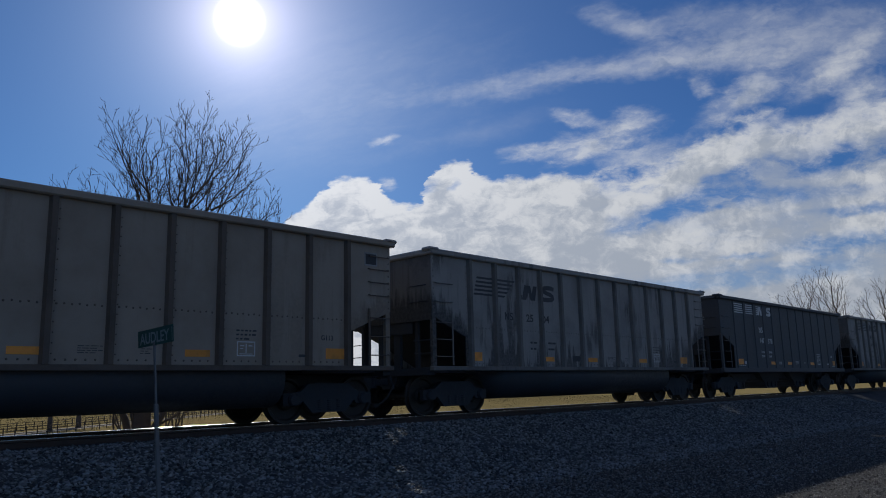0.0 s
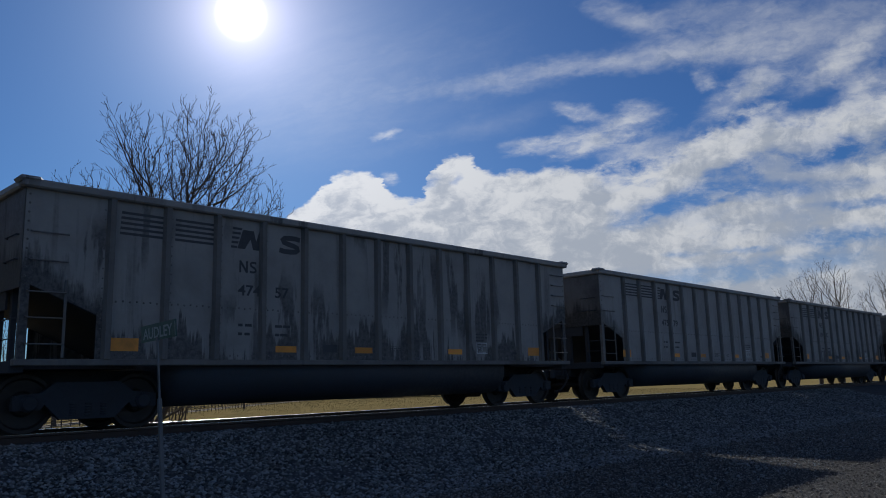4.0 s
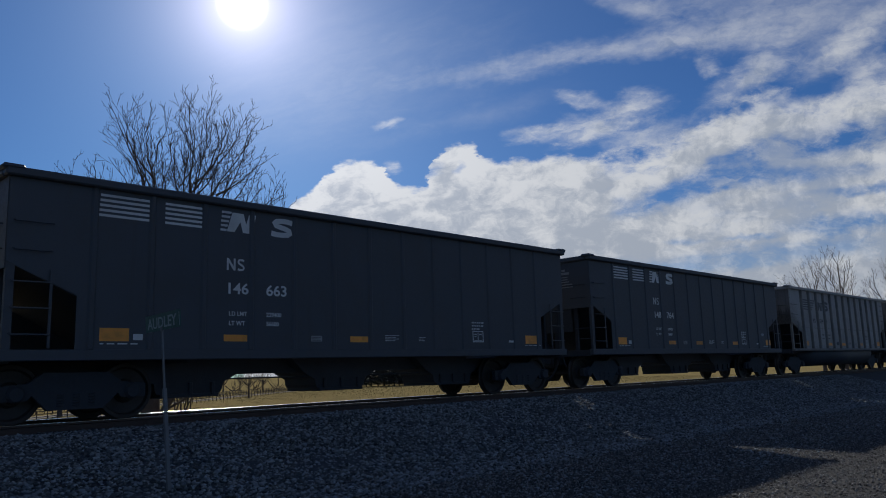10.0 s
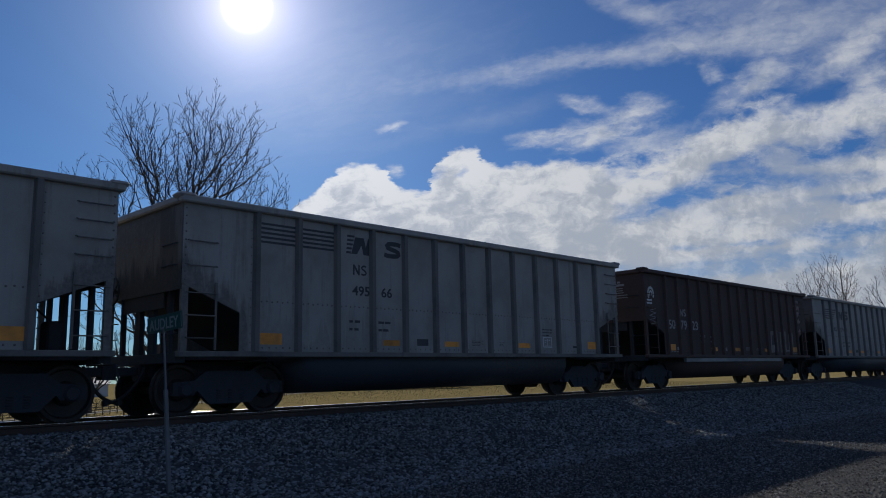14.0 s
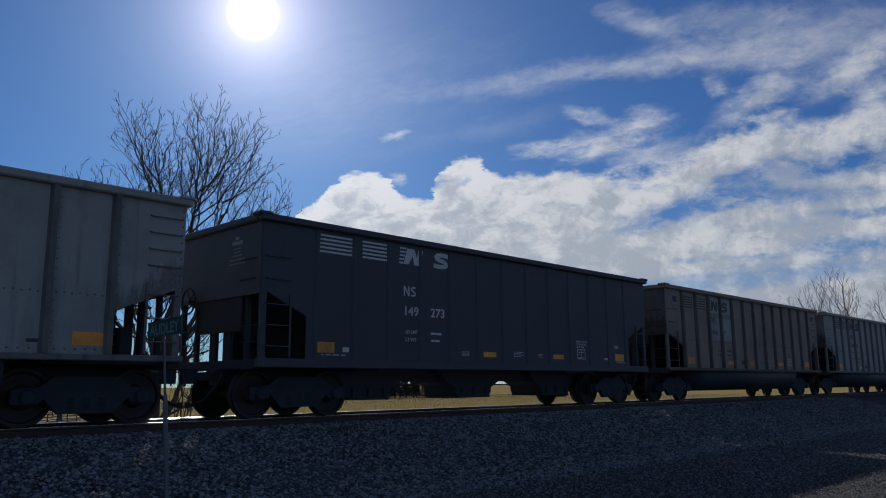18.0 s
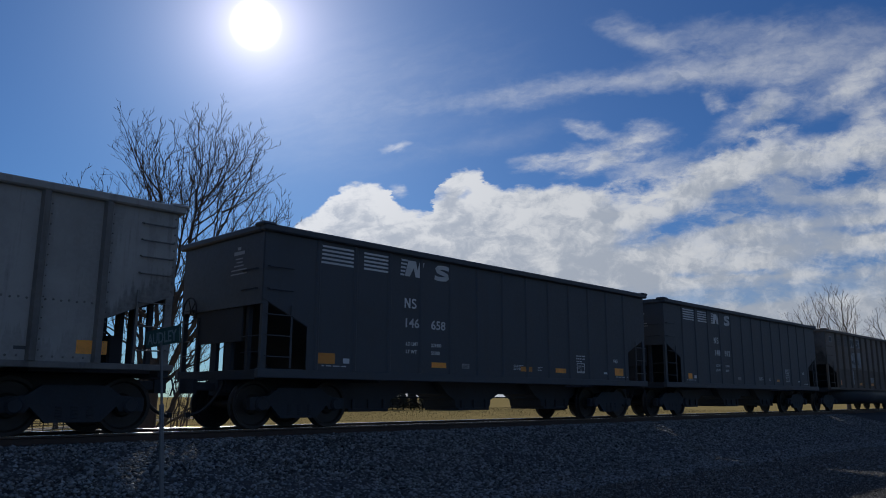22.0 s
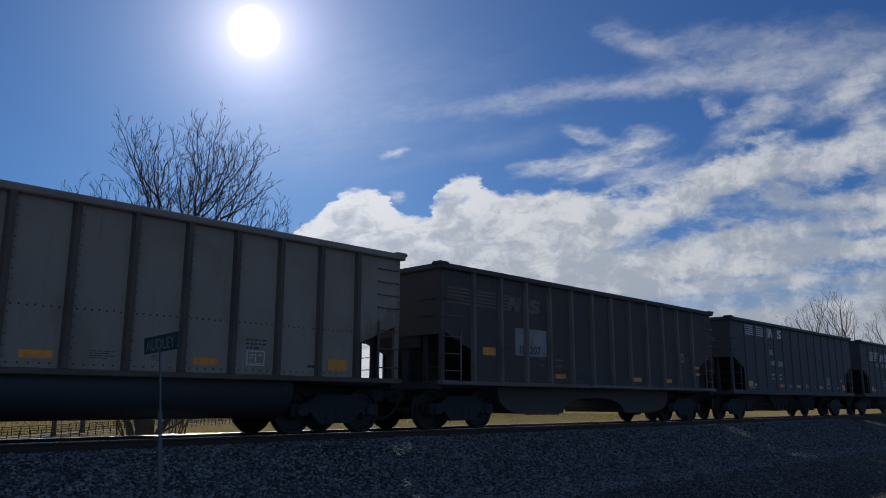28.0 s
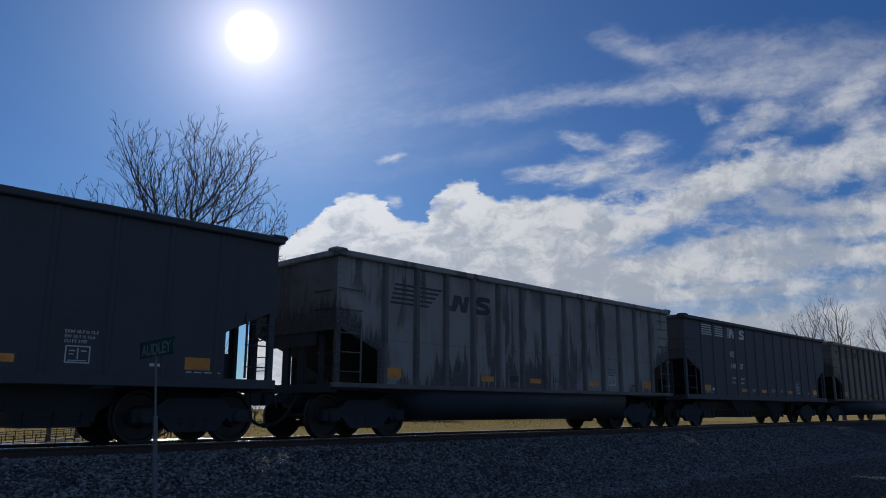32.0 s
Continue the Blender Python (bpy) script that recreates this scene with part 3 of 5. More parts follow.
def side_outline(hopper):
    xi, z1, z2 = (5.92, 1.95, 2.42) if hopper else (5.82, 1.82, 2.28)
    return [(-HALF, 3.74), (HALF, 3.74), (HALF, z2), (xi, z1), (xi, 1.12), (-xi, 1.12), (-xi, z1), (-HALF, z2)]


def make_wheelset(bm):
    for s in (-1, 1):
        y = s * 0.715
        prof = [(0.075, y + s * 0.09), (0.16, y + s * 0.09), (0.2, y + s * 0.04), (0.37, y + s * 0.05), (0.40, y + s * 0.10), (0.455, y + s * 0.10), (0.462, y + s * 0.03), (0.49, y + s * 0.005), (0.49, y - s * 0.03), (0.4, y - s * 0.035), (0.36, y), (0.2, y - s * 0.03), (0.16, y - s * 0.07), (0.075, y - s * 0.07)]
        turned(bm, prof, 1, 28)
    turned(bm, [(0.08, -1.05), (0.08, 1.05), (0.0, 1.05), (0.0, -1.05)], 1, 12)


def make_sideframe(bm):
    outline = [(-1.12, 0.36), (-1.12, 0.58), (-0.72, 0.62), (-0.5, 0.78), (0.5, 0.78), (0.72, 0.62), (1.12, 0.58), (1.12, 0.36), (0.72, 0.36), (0.66, 0.44), (0.42, 0.2), (-0.42, 0.2), (-0.66, 0.44), (-0.72, 0.36)]
    lo = [bm.verts.new((x, -0.06, z)) for x, z in outline]
    hi = [bm.verts.new((x, 0.06, z)) for x, z in outline]
    bm.faces.new(lo[::-1])
    bm.faces.new(hi)
    for i in range(len(outline)):
        j = (i + 1) % len(outline)
        bm.faces.new((lo[i], lo[j], hi[j], hi[i]))
    for x in (-0.89, 0.89):
        turned(bm, [(0.0, -0.13), (0.1, -0.13), (0.13, -0.09), (0.13, 0.06), (0.0, 0.06)], 1, 12, (x, 0, 0.46))


def make_springs(bm):
    for x in (-0.24, 0.0, 0.24):
        for k in range(5):
            turned(bm, [(0.055, k * 0.042), (0.085, k * 0.042), (0.085, k * 0.042 + 0.024), (0.055, k * 0.042 + 0.024)], 2, 10, (x, 0, 0.26))


def make_coupler(bm):
    box(bm, -0.35, 0.0, -0.16, 0.16, 0.62, 0.96, 0.02)
    box(bm, 0.0, 0.42, -0.09, 0.09, 0.72, 0.88, 0.02)
    prism(bm, [(0.40, -0.14), (0.62, -0.15), (0.66, -0.06), (0.54, 0.0), (0.62, 0.1), (0.5, 0.17), (0.40, 0.12)], 2, 0.66, 0.94)
    tube(bm, [(0.1, -0.2, 0.92), (0.12, -1.35, 0.9), (0.16, -1.42, 0.62)], 0.016)


def make_hose(bm, s):
    """Air hose that sags to the middle of the gap, where it meets the next car's."""
    pts = []
    for f in np.linspace(0, 1, 11):
        pts.append((s * (0.02 + 0.62 * f), -0.34 + 0.05 * f, 0.27 + 0.5 * (1 - f) ** 2.2))
    tube(bm, pts, 0.032, 8)
    tube(bm, [(s * 0.0, -0.34, 0.9), (s * 0.0, -0.34, 0.84), (s * 0.03, -0.34, 0.76)], 0.028, 8)
    box(bm, min(s * 0.6, s * 0.69), max(s * 0.6, s * 0.69), -0.34, -0.24, 0.22, 0.32, 0.012)


def make_tub(bm):
    # rounded belly between the trucks
    sec = [(-1.46, 1.1), (-1.46, 0.86)]
    sec += [(-1.46 + 0.62 * (1 - math.cos(a)), 0.86 - 0.53 * math.sin(a)) for a in np.linspace(0.15, math.pi / 2, 9)]
    sec += [(-y, z) for y, z in sec[::-1]]
    prism(bm, sec, 0, -4.32, 4.32)


def make_basins(bm):
    # two basins with round ends, seen through between them
    low = [(-4.4, 1.1)] + [(-3.4 - 1.0 * math.cos(a), 0.34 + 0.5 * (1 - math.sin(a))) for a in np.linspace(0.1, math.pi / 2, 7)]
    mid = [(-1.6 + 1.3 * (1 - math.cos(a)), 0.34 + 0.42 * math.sin(a)) for a in np.linspace(0, math.pi / 2, 9)]
    half = low + mid
    prism(bm, half + [(-x, z) for x, z in half[::-1]], 1, -1.1, 1.1)
    for x in np.arange(-3.2, 3.3, 0.14):
        if abs(x) > 1.7:
            box(bm, x - 0.03, x + 0.03, -1.09, -1.04, 0.3, 0.35)


def make_pocket(bm):
    # trapezoid chutes, wider above
    pts = [(-0.62, 0.36), (0.62, 0.36), (0.66, 0.42), (0.68, 0.54), (0.95, 0.68), (1.4, 1.1), (-1.4, 1.1), (-0.95, 0.68), (-0.68, 0.54), (-0.66, 0.42)]
    prism(bm, pts, 1, -0.56, 0.56)


def make_gate(bm):
    box(bm, -0.58, 0.58, -0.6, 0.6, 0.29, 0.36, 0.01)
    for x in (-0.45, 0.0, 0.45):
        box(bm, x - 0.035, x + 0.035, -0.62, -0.56, 0.33, 0.56, 0.01)


POST_FIRST, POST_LAST = -5.66, 5.74


def make_rivets(bm, first):
    def dot(x, z, y=-SIDE, r=0.02):
        a = [bm.verts.new((x + r * math.cos(q), y, z + r * math.sin(q))) for q in np.arange(6) * math.tau / 6]
        top = bm.verts.new((x, y - 0.012, z))
        for i in range(6):
            bm.faces.new((a[i], a[(i + 1) % 6], top))
    step = (POST_LAST - first) / 12
    for i in range(12):
        for j in range(7):
            dot(first + i * step + 0.13 + j * 0.115, 2.04 + (0.012 if j % 2 else 0.0))
    for i in range(13):
        for z in np.arange(1.28, 3.66, 0.16):
            dot(first + i * step + (0.1 if i else -0.1), z, -SIDE, 0.014)
    for z in np.arange(2.35, 3.7, 0.14):
        dot(-HALF + 0.05, z)
        dot(HALF - 0.05, z)
    for i in range(12):
        for j in range(5):
            dot(first + i * step + 0.16 + j * 0.15, 1.19)


def make_post(bm):
    prism(bm, [(-0.075, -SIDE), (-0.045, -SIDE - 0.085), (0.045, -SIDE - 0.085), (0.075, -SIDE)], 2, 1.12, 3.70)


def make_slim_post(bm):
    prism(bm, [(-0.06, -SIDE), (-0.03, -SIDE - 0.03), (0.03, -SIDE - 0.03), (0.06, -SIDE)], 2, 1.12, 3.70)


def make_rung(bm, x0=-0.27, x1=0.27):
    y = -SIDE - 0.07
    tube(bm, [(x0, -SIDE, 0), (x0, y, -0.02), (x1, y, -0.02), (x1, -SIDE, 0)], 0.013, 5)


def make_stile(bm):
    box(bm, -0.02, 0.02, -SIDE - 0.05, -SIDE - 0.03, 1.14, 2.32)


def make_corner(bm, s):
    box(bm, s * 6.88 - 0.06, s * 6.88 + 0.06, -1.55, -1.47, 1.12, 2.6)


def make_far_corner(bm, s):
    box(bm, s * 6.88 - 0.05, s * 6.88 + 0.05, 1.47, 1.55, 1.12, 2.6)


def make_end_post(bm, w, high):
    box(bm, -0.04, 0.04, -w, w, 1.1, high)


def make_end_rung(bm):
    tube(bm, [(0, -0.27, 0), (-0.05, -0.24, 0), (-0.05, 0.24, 0), (0, 0.27, 0)], 0.012, 5)


def make_brake_wheel(bm):
    path = [(-7.08, 0.98 + 0.27 * math.cos(a), 2.35 + 0.27 * math.sin(a)) for a in np.linspace(0, math.tau, 25)]
    tube(bm, path, 0.018, 5)
    for k in range(5):
        a = k * math.tau / 5
        tube(bm, [(-7.05, 0.98, 2.35), (-7.08, 0.98 + 0.27 * math.cos(a), 2.35 + 0.27 * math.sin(a))], 0.012, 4)
    tube(bm, [(-6.9, 0.98, 2.35), (-7.08, 0.98, 2.35)], 0.03, 6)


def make_reservoir(bm):
    turned(bm, [(0.0, -0.5), (0.15, -0.48), (0.2, -0.4), (0.2, 0.4), (0.15, 0.48), (0.0, 0.5)], 1, 14, (5.95, 0.35, 1.5))
    box(bm, 5.85, 6.05, -0.2, 0.9, 1.12, 1.3)


def make_valve(bm):
    box(bm, 6.25, 6.5, -0.75, -0.4, 1.12, 1.62, 0.03)
    tube(bm, [(6.37, -0.57, 1.6), (6.2, -0.3, 1.85), (5.95, 0.3, 1.7)], 0.02, 5)


def chain(bm, x=-6.95, y=0.8):
    for k in range(9):
        tube(bm, [(x + 0.02 * math.sin(a), y + (0.02 if k % 2 else 0.0) * math.sin(a), 2.15 - k * 0.085 + 0.05 * math.cos(a)) for a in np.linspace(0, math.tau, 7)], 0.01, 4)


MARK_Y = -SIDE - 0.0025
def plate(bm, x0, x1, z0, z1, deep=0.002):
    box(bm, x0, x1, MARK_Y - deep, MARK_Y, z0, z1)


def flat(bm, pts, deep=0.002):
    prism(bm, pts, 1, MARK_Y - deep, MARK_Y)


def framing(bm, x0, x1, z0, z1, t):
    """A flat frame in one piece."""
    rows = []
    for y in (MARK_Y, MARK_Y - 0.003):
        rows.append([[bm.verts.new((x, y, z)) for x, z in ((x0 + d, z0 + d), (x1 - d, z0 + d), (x1 - d, z1 - d), (x0 + d, z1 - d))] for d in (0.0, t)])
    for i in range(4):
        k = (i + 1) % 4
        for outer, inner in rows:
            bm.faces.new((outer[i], outer[k], inner[k], inner[i]))
        for n in (0, 1):
            bm.faces.new((rows[0][n][i], rows[0][n][k], rows[1][n][k], rows[1][n][i]))


def stripes(bm, x0, x1, z0, z1, lean0=0.0, lean1=0.0, n=5):
    """Bars one above the other; the ends may slant."""
    h = (z1 - z0) / (n * 2 - 1)
    for i in range(n):
        a, b = z0 + 2 * i * h, z0 + (2 * i + 1) * h
        f, g = (a - z0) / (z1 - z0), (b - z0) / (z1 - z0)
        flat(bm, [(x0 + lean0 * f, a), (x1 + lean1 * f, a), (x1 + lean1 * g, b), (x0 + lean0 * g, b)])


def emblem_blocks(bm, x, z, s):
    """The two heavy slanted shapes of the emblem."""
    w, h = 0.66 * s, 0.39 * s
    flat(bm, [(x, z), (x + 0.17 * s, z), (x + 0.30 * s, z + h * 0.55), (x + 0.36 * s, z), (x + 0.56 * s, z), (x + w, z + h), (x + 0.5 * s, z + h), (x + 0.43 * s, z + 0.45 * h), (x + 0.37 * s, z + h), (x + 0.12 * s, z + h)])


def stroke(bm, pts, half):
    """One flat bent band along the points."""
    pts = [Vector(p) for p in pts]
    a, b = [], []
    for i, p in enumerate(pts):
        d = (pts[min(i + 1, len(pts) - 1)] - pts[max(i - 1, 0)]).normalized()
        n = Vector((-d.y, d.x)) * half
        a.append(p + n)
        b.append(p - n)
    back, front = [[[bm.verts.new((q.x, y, q.y)) for q in side] for side in (a, b)] for y in (MARK_Y, MARK_Y - 0.002)]
    for i in range(len(pts) - 1):
        for row in (back, front):
            bm.faces.new((row[0][i], row[0][i + 1], row[1][i + 1], row[1][i]))
        for n in (0, 1):
            bm.faces.new((back[n][i], back[n][i + 1], front[n][i + 1], front[n][i]))


CURL = ((0.95, 0.84), (0.75, 0.9), (0.45, 0.9), (0.2, 0.86), (0.1, 0.74), (0.18, 0.62), (0.42, 0.54), (0.7, 0.46), (0.88, 0.37), (0.93, 0.24), (0.82, 0.14), (0.55, 0.1), (0.25, 0.1), (0.03, 0.16))


def curl(bm, x, z, w, h, half, lean=0.0):
    stroke(bm, [(x + a * w + lean * b, z + half + (b - 0.1) / 0.8 * (h - 2 * half)) for a, b in CURL], half)


def emblem_curl(bm, x, z, s):
    curl(bm, x, z, 0.5 * s, 0.39 * s, 0.052 * s, 0.05)


def zigzag(bm, x, z, w, h, t):
    """Small upright mark of two posts and a slanting bar."""
    flat(bm, [(x, z), (x + t, z), (x + t, z + h * 0.66), (x + w - t, z), (x + w, z), (x + w, z + h), (x + w - t, z + h), (x + w - t, z + h * 0.34), (x + t, z + h), (x, z + h)])


def owner_mark(car, mat, x, z, h):
    mark("owner_mark", car, mat, lambda bm: zigzag(bm, x, z, h * 0.8, h, h * 0.17))
    mark("owner_mark", car, mat, lambda bm: curl(bm, x + h * 1.0, z, h * 0.62, h, h * 0.085))


def mark(name, car, mat, make, label=""):
    bm = bmesh.new()
    make(bm)
    return part(name, bm, mat, car, label)


def words(car, text, x, z, size, mat, name="number"):
    me = text_mesh(text, size * 1.38, mat)
    if name == "number":
        me.transform(Matrix.Diagonal((1.15, 1, 1, 1)))
    return part(name, me, None, car, at=(x, MARK_Y - 0.002, z))


def lines_of_bars(bm, x, z, widths, h=0.045, gap=0.085, space=0.05):
    for i, ws in enumerate(widths):
        a = x
        for w in ws:
            plate(bm, a, a + w, z - i * gap, z - i * gap + h)
            a += w + space


def build_car(k, spec):
    kind, paint, label, category = spec["kind"], spec["paint"], spec["label"], "coal car"
    hopper = kind == "hopper"
    car = tagged(new("hopper_car" if hopper else "coal_gondola"), label, category, "cars of the coal train")
    pt = lambda key, mk, mat=None, name=None, lab="", at=None, smooth=False: part(name or key, shape(key, mat or paint, mk, smooth), None, car, lab, at)
    grime = GRIMY if paint in (GREY, GREY_STAINED) else DINGY if paint in (TAN, TAUPE, DULL_BROWN) else spec.get("post_paint", paint)
    # light cars get ends with soot and shade in the paint
    end_paint = SOOT_SHADE if paint in (GREY, GREY_STAINED, TAN, TAUPE, DULL_BROWN) else paint
    tag = "_hopper" if hopper else "_gondola"
    high = 2.42 if hopper else 2.28
    near = pt("side_sheet" + tag, lambda bm: prism(bm, side_outline(hopper), 1, -SIDE, -SIDE + 0.02), name="side_sheet")
    far = pt("far_side_sheet" + tag, lambda bm: prism(bm, side_outline(hopper), 1, SIDE - 0.02, SIDE), name="side_sheet")
    for s in (-1, 1):
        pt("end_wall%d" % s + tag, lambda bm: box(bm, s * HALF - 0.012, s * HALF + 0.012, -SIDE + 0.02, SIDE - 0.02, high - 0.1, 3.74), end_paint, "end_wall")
        xi, zi, bend, low = (4.0, 0.9, 5.92, 1.95) if hopper else (4.35, 1.1, 5.82, 1.82)
        # slope sheets use the dark steel so the openings' inner shade is in colour
        pt("slope_sheet%d" % s + tag, lambda bm: prism(bm, [(s * 6.93, high - 0.015), (s * 6.93, high + 0.01), (s * bend, low + 0.01), (s * xi, zi + 0.02), (s * xi, zi), (s * bend, low - 0.015)], 1, -1.53, 1.53), STEEL, "slope_sheet")
        pt("end_rim%d" % s, lambda bm: box(bm, s * 6.96 - 0.09, s * 6.96 + 0.09, -1.5, 1.5, 3.70, 3.835, 0.03), name="end_rim")
        pt("side_rim%d" % s, lambda bm: box(bm, -7.04, 7.04, s * 1.58 - 0.085, s * 1.58 + 0.085, 3.70, 3.835, 0.025), name="side_rim")
        pt("side_sill%d" % s, lambda bm: box(bm, -7.0, 7.0, s * 1.55 - 0.07, s * 1.55 + 0.07, 1.02, 1.12, 0.012), grime, "side_sill") if not hopper else pt("hopper_sill%d" % s, lambda bm: box(bm, -7.0, 7.0, s * 1.52 - 0.06, s * 1.52 + 0.06, 0.95, 1.12, 0.012), grime, "side_sill")
        pt("end_sill%d" % s, lambda bm: box(bm, s * 6.9 - 0.1, s * 6.9 + 0.1, -1.47, 1.47, 0.92, 1.1, 0.01), STEEL, "end_sill")
        pt("corner_cap%d" % s, lambda bm: box(bm, s * 6.93 - 0.17, s * 6.93 + 0.17, -1.68, -1.36, 3.78, 3.872, 0.04), name="corner_cap")
        pt("corner_post%d" % s, lambda bm: make_corner(bm, s), name="corner_post")
        pt("far_corner_post%d" % s, lambda bm: make_far_corner(bm, s), name="corner_post")
        for y, w in ((-0.95, 0.05), (-0.28, 0.11), (0.28, 0.11), (0.98, 0.05)):
            pt("end_post%d" % (w * 100) + tag, lambda bm: make_end_post(bm, w, high - 0.06), STEEL, "end_post", at=(s * 6.84, y, 0))
        pt("end_deck%d" % s, lambda bm: box(bm, s * 5.9 - 1.0, s * 5.9 + 0.9, -1.2, 1.2, 0.98, 1.06), STEEL, "end_deck")
    for y, z in ((-1.22, 1.42), (-1.22, 1.72), (1.22, 1.42), (1.22, 1.72), (-1.12, 2.62), (-1.12, 3.0)):
        pt("end_rung", make_end_rung, STEEL, "grab_iron", at=(-6.955, y, z))
    for s in (-1, 1):
        cp = pt("coupler", make_coupler, STEEL, at=(s * 7.0, 0, 0))
        pt("air_hose%d" % s, lambda bm: make_hose(bm, s), RUBBER, "air_hose", "black rubber air hose", (s * 7.0, 0, 0))
        if s < 0:
            cp.rotation_euler.z = math.pi
    pt("brake_wheel", make_brake_wheel, STEEL)
    pt("brake_chain", chain, STEEL)
    pt("air_reservoir", make_reservoir, STEEL)
    pt("brake_valve", make_valve, STEEL)
    pt("centre_sill", lambda bm: box(bm, -6.9, 6.9, -0.32, 0.32, 0.69, 0.97), STEEL)
    pt("end_shield" + tag, lambda bm: box(bm, -6.93, -6.90, -0.85, 0.85, 1.65 if hopper else 1.9, high - 0.1), STEEL, "end_shield")
    if hopper:
        pt("brake_pipe", lambda bm: tube(bm, [(-5.0, -0.45, 0.61), (0.0, -0.45, 0.6), (5.0, -0.45, 0.61)], 0.016, 6), STEEL)
    for x in (-6.59, 6.59):
        for z in (1.36, 1.75, 2.14, 2.62, 3.05) if x < 0 else (1.36, 1.75, 2.14) if hopper else (1.36, 1.75, 2.14, 2.62, 2.9, 3.18, 3.46):
            pt("rung", make_rung, grime, at=(x, 0, z))
        pt("stile", make_stile, grime, at=(-6.32 if x < 0 else 6.32, 0, 0))
    posts = spec.get("posts", 13)
    if hopper:
        for x in (-3.5, 0.0, 3.5):
            p = pt("hopper_pocket", make_pocket, STEEL, at=(x, 0, 0), lab="black sloped discharge hopper")
            part("discharge_gate", shape("discharge_gate", STEEL, make_gate), None, p)
    else:
        pt("basins" if spec.get("basins") else "tub", make_basins if spec.get("basins") else make_tub, spec.get("tub", BELLY), "tub", "two rounded dark basins between the trucks" if spec.get("basins") else "rounded dark belly between the trucks", smooth=not spec.get("basins"))
        if spec.get("basins"):
            pt("sill_strip", lambda bm: box(bm, -0.96, 1.5, -SIDE - 0.085, -SIDE - 0.062, 1.05, 1.115), GALV, lab="pale riveted steel strip on the sill")
    first = spec.get("first", -5.7 if hopper else POST_FIRST)
    step = spec.get("step", (POST_LAST - first) / (posts - 1))
    for i in range(posts):
        pt("slim_post" if hopper else "side_post", make_slim_post if hopper else make_post, grime, "side_post", at=(first + i * step, 0, 0))
        ob = pt("far_side_post", lambda bm: prism(bm, [(-0.075, SIDE), (-0.045, SIDE + 0.085), (0.045, SIDE + 0.085), (0.075, SIDE)], 2, 1.12, 3.70), at=(first + i * step, 0, 0), name="side_post")
    if not hopper:
        tagged(pt("rivets%d" % (first * 100), lambda bm: make_rivets(bm, first), grime, "rivets"), kind="stuff")
    for s in (-1, 1):
        truck = pt("truck_bolster", lambda bm: box(bm, -0.2, 0.2, -1.0, 1.0, 0.42, 0.74, 0.03), STEEL, "truck", "black cast-steel two-axle truck", (s * 5.68, 0, 0))
        for y in (-1, 1):
            part("sideframe", shape("sideframe", STEEL, make_sideframe), None, truck, at=(0, y * 1.0, 0))
            tagged(part("spring_nest", shape("spring_nest", STEEL, make_springs, True), None, truck, at=(0, y * 1.0, 0)), kind="stuff")
        for x in (-0.89, 0.89):
            ws = part("wheelset", shape("wheelset", WHEEL, make_wheelset), None, truck, "steel axle with two worn wheels", (x, 0, 0.458))
            WHEELSETS.append((k, ws, x))
    letter_car(car, spec)
    return car


